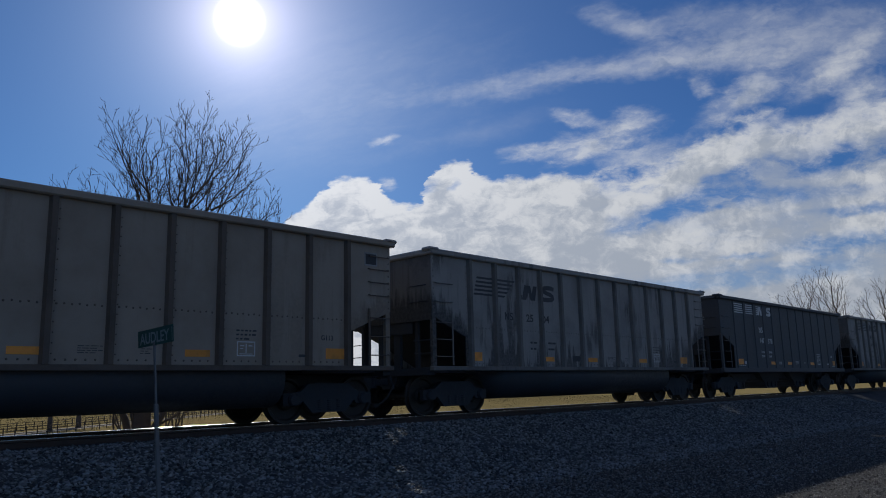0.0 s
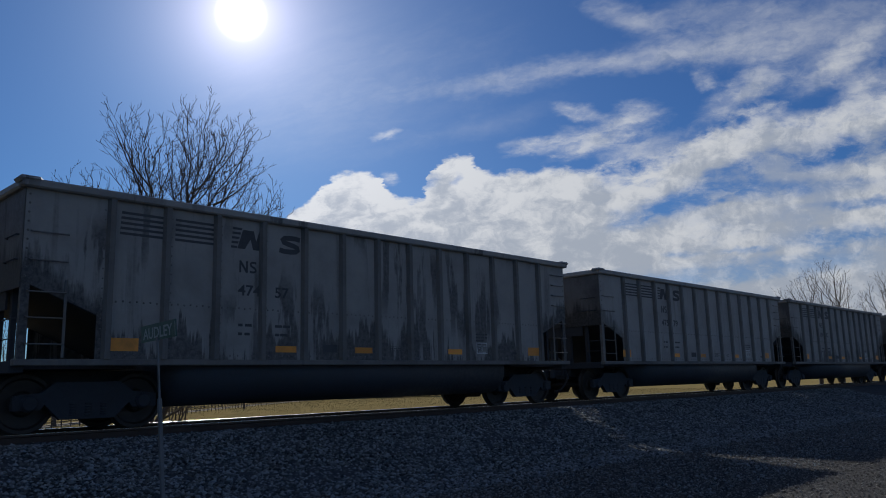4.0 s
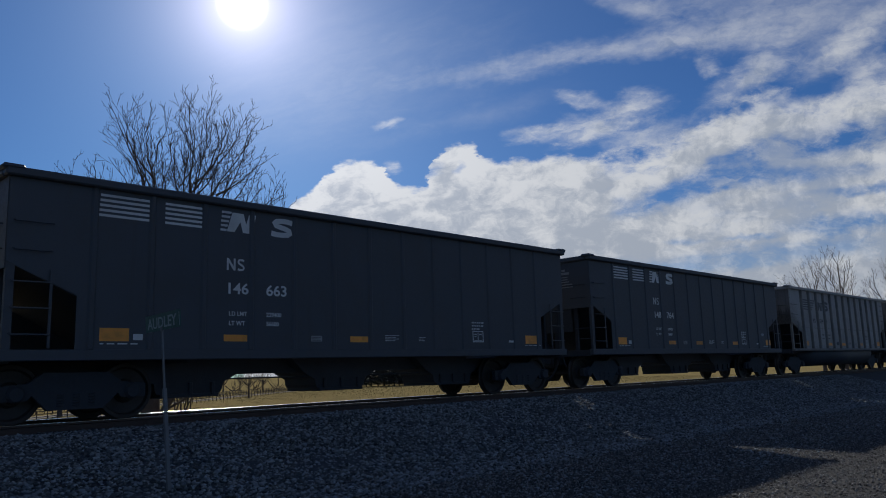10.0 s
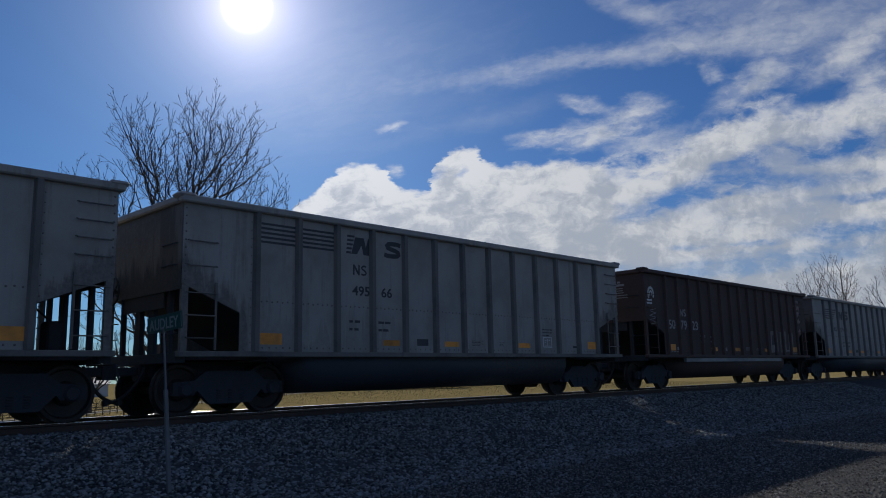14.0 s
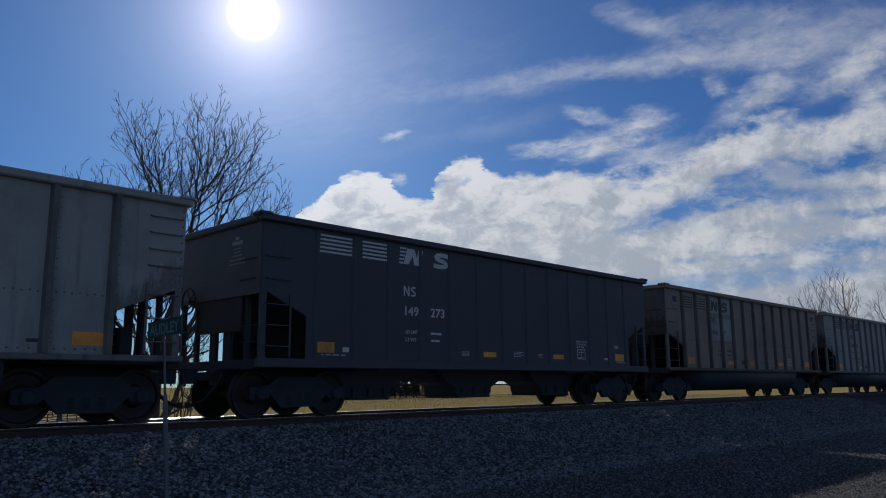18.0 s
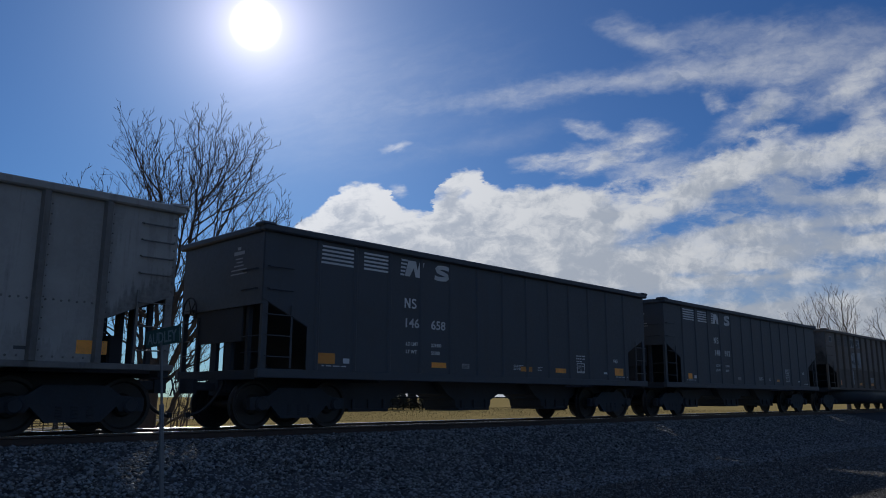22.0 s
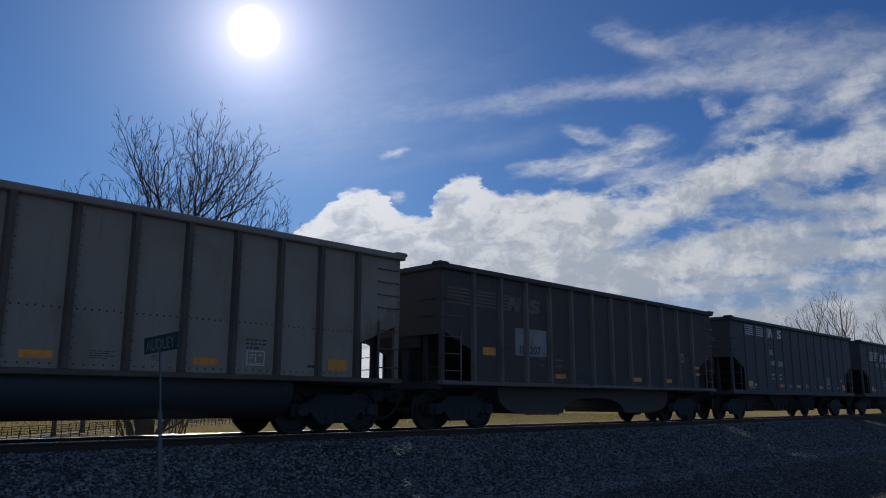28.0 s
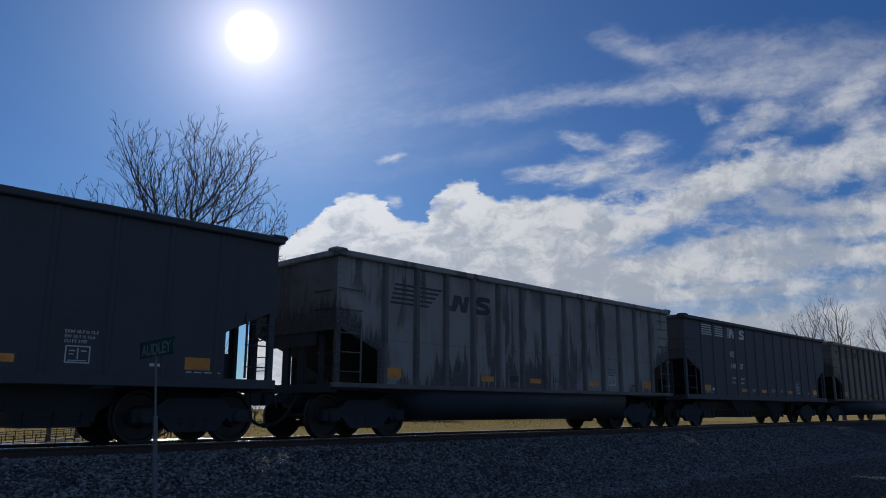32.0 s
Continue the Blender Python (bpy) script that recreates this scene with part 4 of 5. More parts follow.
def letter_car(car, spec):
    """Painted stripes, emblem, numbers, data panels and reflectors on the side that faces the road."""
    ink, logo, numbers = spec["ink"], spec.get("logo", "straight"), spec.get("numbers", ())
    digits = spec.get("digits", ink)
    white = ink in (WHITE_MARK, FADED_MARK)
    z0, z1 = (3.25, 3.62) if logo == "straight" else (2.86, 3.32)
    gondola = spec["kind"] != "hopper"
    dx = spec.get("shift", -0.1 if gondola else 0.0)
    if gondola and logo == "straight":
        z0 = spec.get("emblem_low", 3.15)
        z1 = z0 + 0.39
    if logo == "straight":
        a = (-5.42, -4.62, -4.46, -3.66, -3.36, -2.36) if gondola else (-5.64, -4.81, -4.53, -3.82, -3.47, -2.44)
        mark("striped_flag", car, ink, lambda bm: stripes(bm, a[0] + dx, a[1] + dx, z0, z1, 0.02))
        mark("striped_flag", car, ink, lambda bm: stripes(bm, a[2] + dx, a[3] + dx, z0, z1))
        x = a[4] + dx
        mark("emblem", car, ink, lambda bm: (stripes(bm, x - 0.02, x + 0.095, z0, z1, 0.03, 0.11), emblem_blocks(bm, x + 0.11, z0, 0.92)), "heavy slanted emblem")
        mark("emblem", car, ink, lambda bm: emblem_curl(bm, a[5] + dx, z0, 0.95))
    elif logo == "slanted":
        mark("striped_flag", car, ink, lambda bm: stripes(bm, -5.5, -4.78, z0, z1, 0.14, 0.0))
        mark("striped_flag", car, ink, lambda bm: stripes(bm, -4.6, -4.32, z0, z1, 0.0, 0.46))
        mark("emblem", car, ink, lambda bm: (emblem_blocks(bm, -3.58, z0, 1.0), flat(bm, [(-3.76, z0 + 0.02), (-3.6, z0), (-3.56, z0 + 0.12), (-3.7, z0 + 0.12)])), "heavy slanted emblem")
        mark("emblem", car, ink, lambda bm: emblem_curl(bm, -2.74, z0, 1.15))
    # owner's mark as two plain shapes, then the number
    if numbers:
        if logo == "slanted":
            zn, xs = (2.53 if spec["kind"] == "hopper" else 2.29), (-3.44, -2.74)
            owner_mark(car, ink, -4.32, zn, 0.2)
        elif logo == "none":
            zn, xs = 1.97, (-5.52, -4.7, -3.88)
            owner_mark(car, ink, -4.66, 2.4, 0.24)
        else:
            zn, xs = (2.29, (-3.22 + dx, -2.44 + dx)) if gondola else (2.12, (-3.37, -2.53))
            zn, xs = spec.get("number_low", zn), spec.get("number_x", xs)
            if not spec.get("no_owner"):
                owner_mark(car, digits, xs[0] + 0.02, zn + 0.42, 0.22)
        for x, n in zip(xs, numbers):
            words(car, n, x, zn, 0.3 if logo == "none" else 0.2, digits)
    zd = 1.72
    if spec.get("weights"):
        a, b = spec["weights"]
        for x, n, z in ((-3.3, "LD LMT", zd), (-2.52, a, zd), (-3.3, "LT WT", zd - 0.17), (-2.52, b, zd - 0.17)):
            tagged(words(car, n, x, z, 0.08, ink, "weight_mark"), kind="stuff")
    elif numbers:
        if white:
            for n, z in (("LD LMT", zd), ("LT WT", zd - 0.17)):
                tagged(words(car, n, -3.3, z, 0.08, ink, "weight_mark"), kind="stuff")
        else:
            tagged(mark("weight_mark", car, ink, lambda bm: lines_of_bars(bm, -3.3, zd, ((0.09, 0.14), (0.08, 0.11)), 0.05, 0.16)), kind="stuff")
        tagged(mark("weight_mark", car, ink, lambda bm: lines_of_bars(bm, -2.52, zd, ((0.16, 0.16), (0.1, 0.16)), 0.05, 0.16, 0.02)), kind="stuff")
    for x0 in spec.get("yellow", (-5.6, -2.5, -0.58, 2.2, 5.2)):
        large = abs(x0) > 4.5
        x1, a, b = x0 + 0.47, (1.25 if large else 1.26), (1.46 if large else 1.38)
        if spec.get("worn"):
            x1, b = x0 + 0.28, b - 0.03
        mark("reflector", car, YELLOW, lambda bm: plate(bm, x0, x1, a, b, 0.003), "yellow-orange reflector strip")
    for x0, x1, a, b in spec.get("high_strips", ()):
        mark("reflector", car, YELLOW, lambda bm: plate(bm, x0, x1, a, b, 0.003), "yellow-orange reflector strip")
    frame_ink = WHITE_MARK if spec["kind"] != "rust" else FADED_MARK
    bx, bz = spec.get("box_at", (3.2, 1.28))
    panel = mark("data_panel", car, frame_ink, lambda bm: framing(bm, bx, bx + 0.38, bz, bz + 0.27, 0.02), "white-framed data panel")
    tagged(part("small_print", made((plate, bx + 0.18, bx + 0.2, bz + 0.06, bz + 0.23), (plate, bx + 0.05, bx + 0.33, bz + 0.035, bz + 0.048), (plate, bx + 0.06, bx + 0.15, bz + 0.18, bz + 0.2), (plate, bx + 0.06, bx + 0.13, bz + 0.13, bz + 0.145), (plate, bx + 0.24, bx + 0.32, bz + 0.18, bz + 0.2)), frame_ink, panel), kind="stuff")
    small = ink if white else DARK_MARK
    if spec.get("print"):
        for i, line in enumerate(spec["print"]):
            tagged(words(car, line, bx - 0.03, bz + 0.46 - i * 0.075, 0.05, small, "small_print"), kind="stuff")
    else:
        tagged(mark("small_print", car, small, lambda bm: lines_of_bars(bm, bx - 0.02, bz + 0.45, ((0.07, 0.05, 0.06, 0.04, 0.08), (0.06, 0.05, 0.06, 0.04, 0.08), (0.05, 0.05, 0.11)), 0.03, 0.075, 0.03)), kind="stuff")
    tagged(mark("small_print", car, small, lambda bm: lines_of_bars(bm, 0.42, 1.4, ((0.1, 0.06, 0.12, 0.05), (0.05, 0.1, 0.11), (0.12, 0.06, 0.08, 0.07), (0.1, 0.05, 0.09)), 0.013, 0.036, 0.02)), kind="stuff")
    tagged(mark("small_print", car, small, lambda bm: lines_of_bars(bm, 1.42, 1.37, ((0.08, 0.1), (0.06, 0.05), (0.05, 0.1)), 0.012, 0.036, 0.02)), kind="stuff")
    tagged(mark("small_print", car, small, lambda bm: plate(bm, 4.55, 4.75, 1.28, 1.33)), kind="stuff")
    if white:
        tagged(mark("small_print", car, ink, lambda bm: lines_of_bars(bm, 5.2, 1.2, ((0.1, 0.14, 0.16, 0.1),), 0.02, 0.05)), kind="stuff")
        tagged(mark("small_print", car, ink, lambda bm: lines_of_bars(bm, -5.55, 1.2, ((0.06, 0.12, 0.16, 0.12),), 0.02, 0.05)), kind="stuff")
        lx = spec.get("plate", -1.5)
        lab = mark("label_plate", car, FADED_MARK, lambda bm: plate(bm, lx, lx + 0.26, 1.27, 1.38), "pale printed label")
        part("small_print", made(*[(plate, lx + 0.02, lx + 0.22 - 0.03 * (i % 2), 1.288 + i * 0.028, 1.297 + i * 0.028, 0.0035) for i in range(3)]), DARK_MARK, lab)
        mark("white_tag", car, ink, lambda bm: plate(bm, *spec.get("tag", (-5.02, -4.86)), 1.27, 1.37))
        bars = bmesh.new()
        for a, b, z, tall in ((-0.72, -0.6, 3.44, 0.06), (-0.86, -0.48, 3.34, 0.07), (-0.8, -0.54, 3.25, 0.025), (-0.8, -0.58, 3.18, 0.025), (-0.84, -0.5, 3.11, 0.025), (-0.96, -0.4, 3.03, 0.025), (-0.98, -0.38, 2.95, 0.025)):
            box(bars, -HALF - 0.016, -HALF - 0.0135, a, b, z, z + tall)
        part("end_mark", bars, FADED_MARK, car)
    else:
        mark("dark_tag", car, DARK_MARK, lambda bm: plate(bm, *spec.get("tag", (-1.4, -1.05)), 1.27, 1.42))
    if spec.get("class_mark"):
        words(car, spec["class_mark"], 5.08, 1.62, 0.1, ink, "class_mark")
    if spec.get("lower"):
        mark("lower_panel", car, spec["lower"], lambda bm: plate(bm, -5.8, 5.8, 1.125, 2.02, 0.0008), "darker grimy lower side")
        mark("seam", car, spec["paint"], lambda bm: plate(bm, -5.8, 5.8, 2.025, 2.05, 0.008))
    if spec.get("panels"):
        for x0, x1, a, b in spec["panels"]:
            mark("paint_patch", car, spec.get("patch", FADED_MARK), lambda bm: flat(bm, [(x0, a), (x1, a), (x1, b), (x0, b)], 0.0016), "repainted light patch")
    if spec.get("graffiti"):
        rng = random.Random(4)
        for n, (x, z, w, h) in enumerate(((5.74, 3.36, 0.52, 0.16), (5.66, 3.06, 0.6, 0.24), (5.7, 2.8, 0.54, 0.2), (5.7, 2.5, 0.6, 0.16), (5.74, 2.04, 0.5, 0.18))):
            pts, k = [], 15
            for i in range(k):
                pts.append((x + w * i / (k - 1) + rng.uniform(-0.05, 0.05), MARK_Y - 0.004, z + h * (0.5 + 0.5 * math.sin(i * 2.2 + n)) + rng.uniform(-0.04, 0.04)))
            mark("graffiti", car, PINK_MARK, lambda bm: tube(bm, pts, 0.019, 4), "pale pink painted scrawl")
        for x0, x1, a, b in ((2.86, 3.62, 1.22, 2.13), (3.83, 4.53, 1.23, 2.12), (4.76, 5.3, 1.26, 2.06)):
            mark("graffiti", car, WORN_SPRAY, lambda bm: (flat(bm, [(x0, a), (x1 - 0.05, a + 0.03), (x1, b), (x0 + 0.06, b - 0.05)], 0.001)), "pale painted block of graffiti")
            mark("graffiti", car, DARK_MARK, lambda bm: flat(bm, [(x0 + 0.12, a + 0.3), (x1 - 0.12, a + 0.34), (x1 - 0.16, b - 0.14), (x0 + 0.18, b - 0.2)], 0.0022))
        ring = [(-6.55 + 0.17 * math.cos(q), MARK_Y - 0.004, 3.05 + 0.2 * math.sin(q)) for q in np.linspace(-0.6, 3.9, 14)]
        mark("emblem", car, WHITE_MARK, lambda bm: stroke(bm, [(p[0], p[2]) for p in ring], 0.04), "pale arc-shaped emblem")
        mark("emblem", car, WHITE_MARK, lambda bm: stroke(bm, [(-6.55 + 0.07 * math.cos(q), 3.05 + 0.09 * math.sin(q)) for q in np.linspace(-0.6, 3.9, 10)], 0.03))
        for z in (2.72, 2.82):
            mark("emblem", car, WHITE_MARK, lambda bm: plate(bm, -6.82, -6.5, z, z + 0.055))
        scrawl = [(-6.5 + 0.22 * math.sin(i * 1.9), MARK_Y - 0.004, 2.62 - 0.045 * i) for i in range(14)]
        mark("graffiti", car, FADED_MARK, lambda bm: tube(bm, scrawl, 0.012, 4), "pale painted scrawl")
        part("sill_band", made((box, -4.45, 3.8, -SIDE - 0.012, -SIDE + 0.1, 0.88, 1.015, 0.004)), FADED_MARK, car, "pale scraped lower sill")
    if spec.get("windows"):
        for x in (-6.5, 6.22):
            w = mark("placard_frame", car, FADED_MARK, lambda bm: framing(bm, x, x + 0.36, 3.24, 3.53, 0.03), "pale framed placard holder")
            part("placard_board", made((plate, x + 0.032, x + 0.328, 3.272, 3.498, 0.001)), DARK_MARK, w)


WORN_SPRAY = material("worn_pale_spray", (0.24, 0.215, 0.185), 0.75, dirt=(0.085, 0.06, 0.05), dirt_amount=0.9, stains=0.8, scale=2.0, bump=0.05)
PINK_MARK = material("pale_pink_spray", (0.42, 0.3, 0.28), 0.7, dirt=(0.2, 0.14, 0.12), dirt_amount=0.6, bump=0.02)
BELLY = material("coal_black_belly_paint", (0.038, 0.045, 0.055), 0.6, dirt=(0.03, 0.028, 0.027), dirt_amount=0.6, streak=0.3, bump=0.08)
WHEELSETS = []
WORN_MARK = material("worn_brown_marking", (0.2, 0.145, 0.115), 0.7, dirt=(0.08, 0.06, 0.05), dirt_amount=0.7, bump=0.03)
BARE_POST = material("worn_bare_post", (0.19, 0.16, 0.135), 0.7, dirt=(0.05, 0.042, 0.037), dirt_amount=0.7, streak=0.6, bump=0.15)
PLAIN = dict(kind="gondola", paint=GREY, ink=DARK_MARK)
DULL_BROWN = material("dull_brown_paint", (0.185, 0.155, 0.13), 0.72, dirt=(0.1, 0.075, 0.055), stains=0.4, dirt_amount=0.5, streak=0.4, bump=0.1, soot=0.7)
GRIMED = material("grimed_brown_paint", (0.125, 0.1, 0.08), 0.72, dirt=(0.05, 0.04, 0.033), dirt_amount=0.6, streak=0.6, bump=0.1)
L_GREY = "light grey steel coal gondola with dark lettering and outside posts"
L_STAIN = "grey coal gondola streaked with black grime, outside posts"
L_BLACK = "black open hopper car with white stripes and lettering"
L_BROWN = "brown-grey weathered coal gondola with pale patches"


def grey(numbers, logo="slanted", **more):
    return {**PLAIN, "numbers": numbers, "logo": logo, "label": L_GREY, **more}


def stained(numbers, logo="slanted", **more):
    return {**PLAIN, "paint": GREY_STAINED, "numbers": numbers, "logo": logo, "label": L_STAIN, **more}


def black(numbers, **more):
    base = dict(kind="hopper", paint=BLACK, ink=WHITE_MARK, logo="straight", numbers=numbers, label=L_BLACK, posts=13)
    base.update(more)
    return base


def brown(numbers, **more):
    base = dict(kind="gondola", paint=TAUPE, ink=DARK_MARK, logo="straight", numbers=numbers, label=L_BROWN, windows=True, shift=-0.44, first=-5.86, panels=((-3.74, -3.0, 2.12, 2.9), (-2.8, -2.06, 2.12, 2.9), (-3.74, -3.0, 3.08, 3.62), (-2.8, -2.06, 3.08, 3.62)))
    base.update(more)
    return base


TRAIN = {
    -1: grey((), "slanted"),
    0: brown((), paint=TAN, panels=(), class_mark="G113", label="tan-grey weathered coal gondola with framed placards"),
    1: stained(("25", "04"), label="light grey coal gondola with a dark grime run through its number"),
    2: black(("147", "378"), weights=("229400", "56600"), class_mark="H65"),
    3: stained(("474", "57"), "straight"),
    4: grey(("475", "79"), "straight"),
    5: stained(("89", "72"), "straight"),
    6: stained(("534", "1"), label="light grey coal gondola with black grime runs below its rim"),
    7: black(("146", "663"), weights=("229400", "56600")),
    8: black(("148", "764"), weights=("229400", "56600"), class_mark="H69"),
    9: grey(("514", "38")),
    10: grey(("495", "66"), "straight", first=-5.5, shift=0.0),
    11: dict(kind="gondola", paint=OXIDE, ink=FADED_MARK, logo="none", numbers=("50", "79", "23"), posts=15, label="oxide-red coal gondola with pale graffiti and patches", tub=OXIDE, graffiti=True),
    12: grey(("539", "50")),
    13: black(("149", "273"), class_mark="H69", print=("EXW 10-7 H 12-7", "EW 10-7 H 12-6", "CU FT 3744")),
    14: brown(("466", "07")),
    15: grey(("488", "54"), "straight"),
    16: black(("146", "658"), weights=("229400", "56600"), class_mark="H65"),
    17: black(("148", "912"), class_mark="H65", weights=("230000", "56000"), worn=True, print=("EXW 10-7 H 12-7", "EW 10-7 H 12-6", "CU FT 3783")),
    18: brown(("456", "00"), paint=DULL_BROWN, lower=GRIMED, shift=-0.2, first=-5.62, panels=((-3.62, -2.82, 2.12, 2.86), (-2.58, -1.82, 2.12, 2.9), (-3.62, -2.82, 3.12, 3.56), (-2.58, -1.82, 3.14, 3.58), (-3.63, -3.26, 1.29, 1.98), (-0.64, 0.03, 1.41, 1.67))),
    19: grey(("511", "")),
    20: dict(kind="gondola", ink=DARK_MARK, paint=TAN, numbers=("502", "90"), logo="straight", label="tan-grey coal gondola with dark lettering and rust stains"),
    21: dict(kind="gondola", paint=RUSTY, ink=WORN_MARK, digits=DARK_MARK, post_paint=BARE_POST, logo="straight", basins=True, first=-5.86, step=1.022, posts=12, shift=-1.32, emblem_low=2.92, high_strips=((-5.5, -5.03, 1.76, 1.95), (5.45, 5.88, 1.54, 1.63), (5.45, 5.88, 1.76, 1.84)), number_low=1.86, no_owner=True, numbers=("10", "207"), label="rust-streaked black coal gondola with worn white lettering", tub=RUSTY, number_x=(-4.13, -3.66), box_at=(4.37, 1.96), panels=((-4.24, -3.88, 1.8, 2.5), (-3.72, -2.92, 1.8, 2.5)), patch=FADED_MARK),
    22: black(("147", "258"), weights=("229500", "56500"), class_mark="H65"),
    23: black(("145", "192"), logo="slanted", weights=("229100", "56900"), print=("EXW 10-7 H 12-7", "EW 10-7 H 12-6", "CU FT 3737")),
    24: stained((), "slanted"),
    25: black(("148", "07")),
    26: brown((), panels=()),
}
# where the yellow strips start on cars that differ
STRIPS = {10: (-5.39, -2.39, -0.52, 2.17, 5.27), 21: (-2.55, 1.47, 3.4), 1: (-5.72, -2.74, -0.61, 2.25, 5.0), 2: (-5.61, -2.37, -0.53, 2.26, 5.33), 4: (-5.87, -2.71, -0.77, 2.01, 4.94), 6: (-5.81, -2.69, -0.74, 2.1, 5.08), 7: (-5.56, -3.39, -0.53, 5.22), 8: (-5.6, -2.5, -0.57, 2.37, 5.47), 13: (-5.7, -0.73, 2.08, 5.14), 15: (-5.42, -2.36, -0.39, 2.55, 5.43), 16: (-5.7, -2.5, 0.7, 2.2, 5.14), 17: (-5.45, 2.2), 18: (-5.65, -2.53, -0.57, 2.35, 5.34), 20: (-5.6, -2.38, -0.59, 2.16, 5.04), 22: (-5.66, -2.5, -0.66, 2.15, 5.31), 23: (-5.7, -2.7, -0.83, 2.03, 5.17)}
CARS = {}
for index, spec in TRAIN.items():
    if index in STRIPS:
        spec["yellow"] = STRIPS[index]
    CARS[index] = build_car(index, spec)


def motions():
    """The train rolls past from the far end of the line, gaining a little speed; its wheels turn with it."""
    for index, car in CARS.items():
        place = REAR[index + 1] - HALF
        walk(car, [(t / 2, pose(place - train_way(t / 2), TRACK_Y, 0)) for t in range(65)])
    total = train_way(32.0) - train_way(0.0)
    count = int(total / (0.458 * radians(84))) + 1
    times = []
    for i in range(count + 1):
        w = train_way(0.0) + total * i / count
        b = SPEED - GAIN * 16.0
        c = GAIN * 128.0 - w
        times.append((-b + math.sqrt(b * b - 2 * GAIN * c)) / GAIN)
    for index, wheelset, x in WHEELSETS:
        rows = [(t, pose(x, 0, 0.458, 0, -math.degrees(total * i / count / 0.458), 0)) for i, t in enumerate(times)]
        walk(wheelset, rows)


# ---- street sign ----
def build_sign():
    a = radians(26.0)
    ahead, right = Vector((math.sin(a), math.cos(a), 0)), Vector((math.cos(a), -math.sin(a), 0))
    foot = ahead * 10.4 + right * 0.065
    sign = tagged(new("street_sign"), "green street name sign on a slender two-part metal post", "street sign")
    sign.location = (foot.x, foot.y, -0.78)
    sign.rotation_euler = Matrix.Rotation(radians(-3.8), 3, ahead).to_euler()
    way = (right * 0.185 - ahead * 0.43).normalized()
    turn = math.atan2(way.y, way.x)
    sleeve = bmesh.new()
    box(sleeve, -0.023, 0.023, -0.023, 0.023, -0.2, 1.295, 0.005)
    part("post_sleeve", sleeve, GALV, sign, "wider square lower post")
    upper = bmesh.new()
    prism(upper, [(-0.016, -0.01), (0.016, -0.01), (0.016, 0.01), (0.01, 0.01), (0.01, -0.004), (-0.01, -0.004), (-0.01, 0.01), (-0.016, 0.01)], 2, 1.295, 2.06)
    up = part("post", upper, GALV, sign)
    up.rotation_euler.z = turn
    plate_ob = bmesh.new()
    box(plate_ob, -0.5, 0.56, -0.003, 0.003, 0.0, 0.215, 0.0)
    blade = part("sign_blade", plate_ob, SIGN_GREEN, sign, "green reflective name blade", (0, 0, 2.03))
    blade.rotation_euler.z = turn
    name = text_mesh("AUDLEY", 0.195, SIGN_WHITE, 0.0008)
    w = max(v.co.x for v in name.vertices)
    name.transform(Matrix.Diagonal((0.88 / w, 1, 1, 1)))
    part("name", name, None, blade, "white letters", (-0.43, -0.0045, 0.035))
    for x in (0.53,):
        bar = bmesh.new()
        box(bar, x - 0.008, x + 0.008, -0.0052, -0.0037, 0.02, 0.19)
        part("white_bar", bar, SIGN_WHITE, blade)
    clamp = bmesh.new()
    box(clamp, -0.03, 0.03, -0.012, 0.02, -0.02, 0.03, 0.004)
    cl = part("bracket", clamp, GALV, sign, at=(0, 0, 2.04))
    cl.rotation_euler.z = turn


build_sign()


# ---- bare trees ----
class Wood:
    """Vertices and faces of one tree part, gathered before the mesh is made."""

    def __init__(self):
        self.verts, self.faces = [], []

    def rod(self, path, radii, sides):
        ref, start = None, len(self.verts)
        for i, p in enumerate(path):
            d = path[min(i + 1, len(path) - 1)] - path[max(i - 1, 0)]
            d.normalize()
            if ref is None:
                ref = d.orthogonal()
            ref = ref - d * ref.dot(d)
            ref.normalize()
            other = d.cross(ref)
            for k in range(sides):
                self.verts.append(p + (ref * RING[sides][k][0] + other * RING[sides][k][1]) * radii[i])
        for i in range(len(path) - 1):
            s = start + i * sides
            for k in range(sides):
                j = (k + 1) % sides
                self.faces.append((s + k, s + j, s + sides + j, s + sides + k))

    def object(self, name, parent, label=""):
        me = bpy.data.meshes.new(name)
        me.from_pydata(self.verts, [], self.faces)
        me.materials.append(BARK)
        me.shade_smooth()
        return part(name, me, None, parent, label)


RING = {n: [(math.cos(k * math.tau / n), math.sin(k * math.tau / n)) for k in range(n)] for n in (3, 4, 6, 8, 12)}


def limb_path(a, b, rng, steps=10, crook=0.02):
    """A crooked way from a to b."""
    a, b = Vector(a), Vector(b)
    span = (b - a).length
    side = Vector((rng.uniform(-1, 1), rng.uniform(-1, 1), 0)) * span * 0.06
    pts = []
    for i in range(steps + 1):
        f = i / steps
        bend = math.sin(f * math.pi)
        g = f ** 0.78
        p = Vector((a.x + (b.x - a.x) * g + side.x * bend, a.y + (b.y - a.y) * g + side.y * bend, a.z + (b.z - a.z) * f))
        if 0 < i < steps:
            p += Vector((rng.uniform(-1, 1), rng.uniform(-1, 1), rng.uniform(-0.6, 0.6))) * span * crook
        pts.append(p)
    return pts


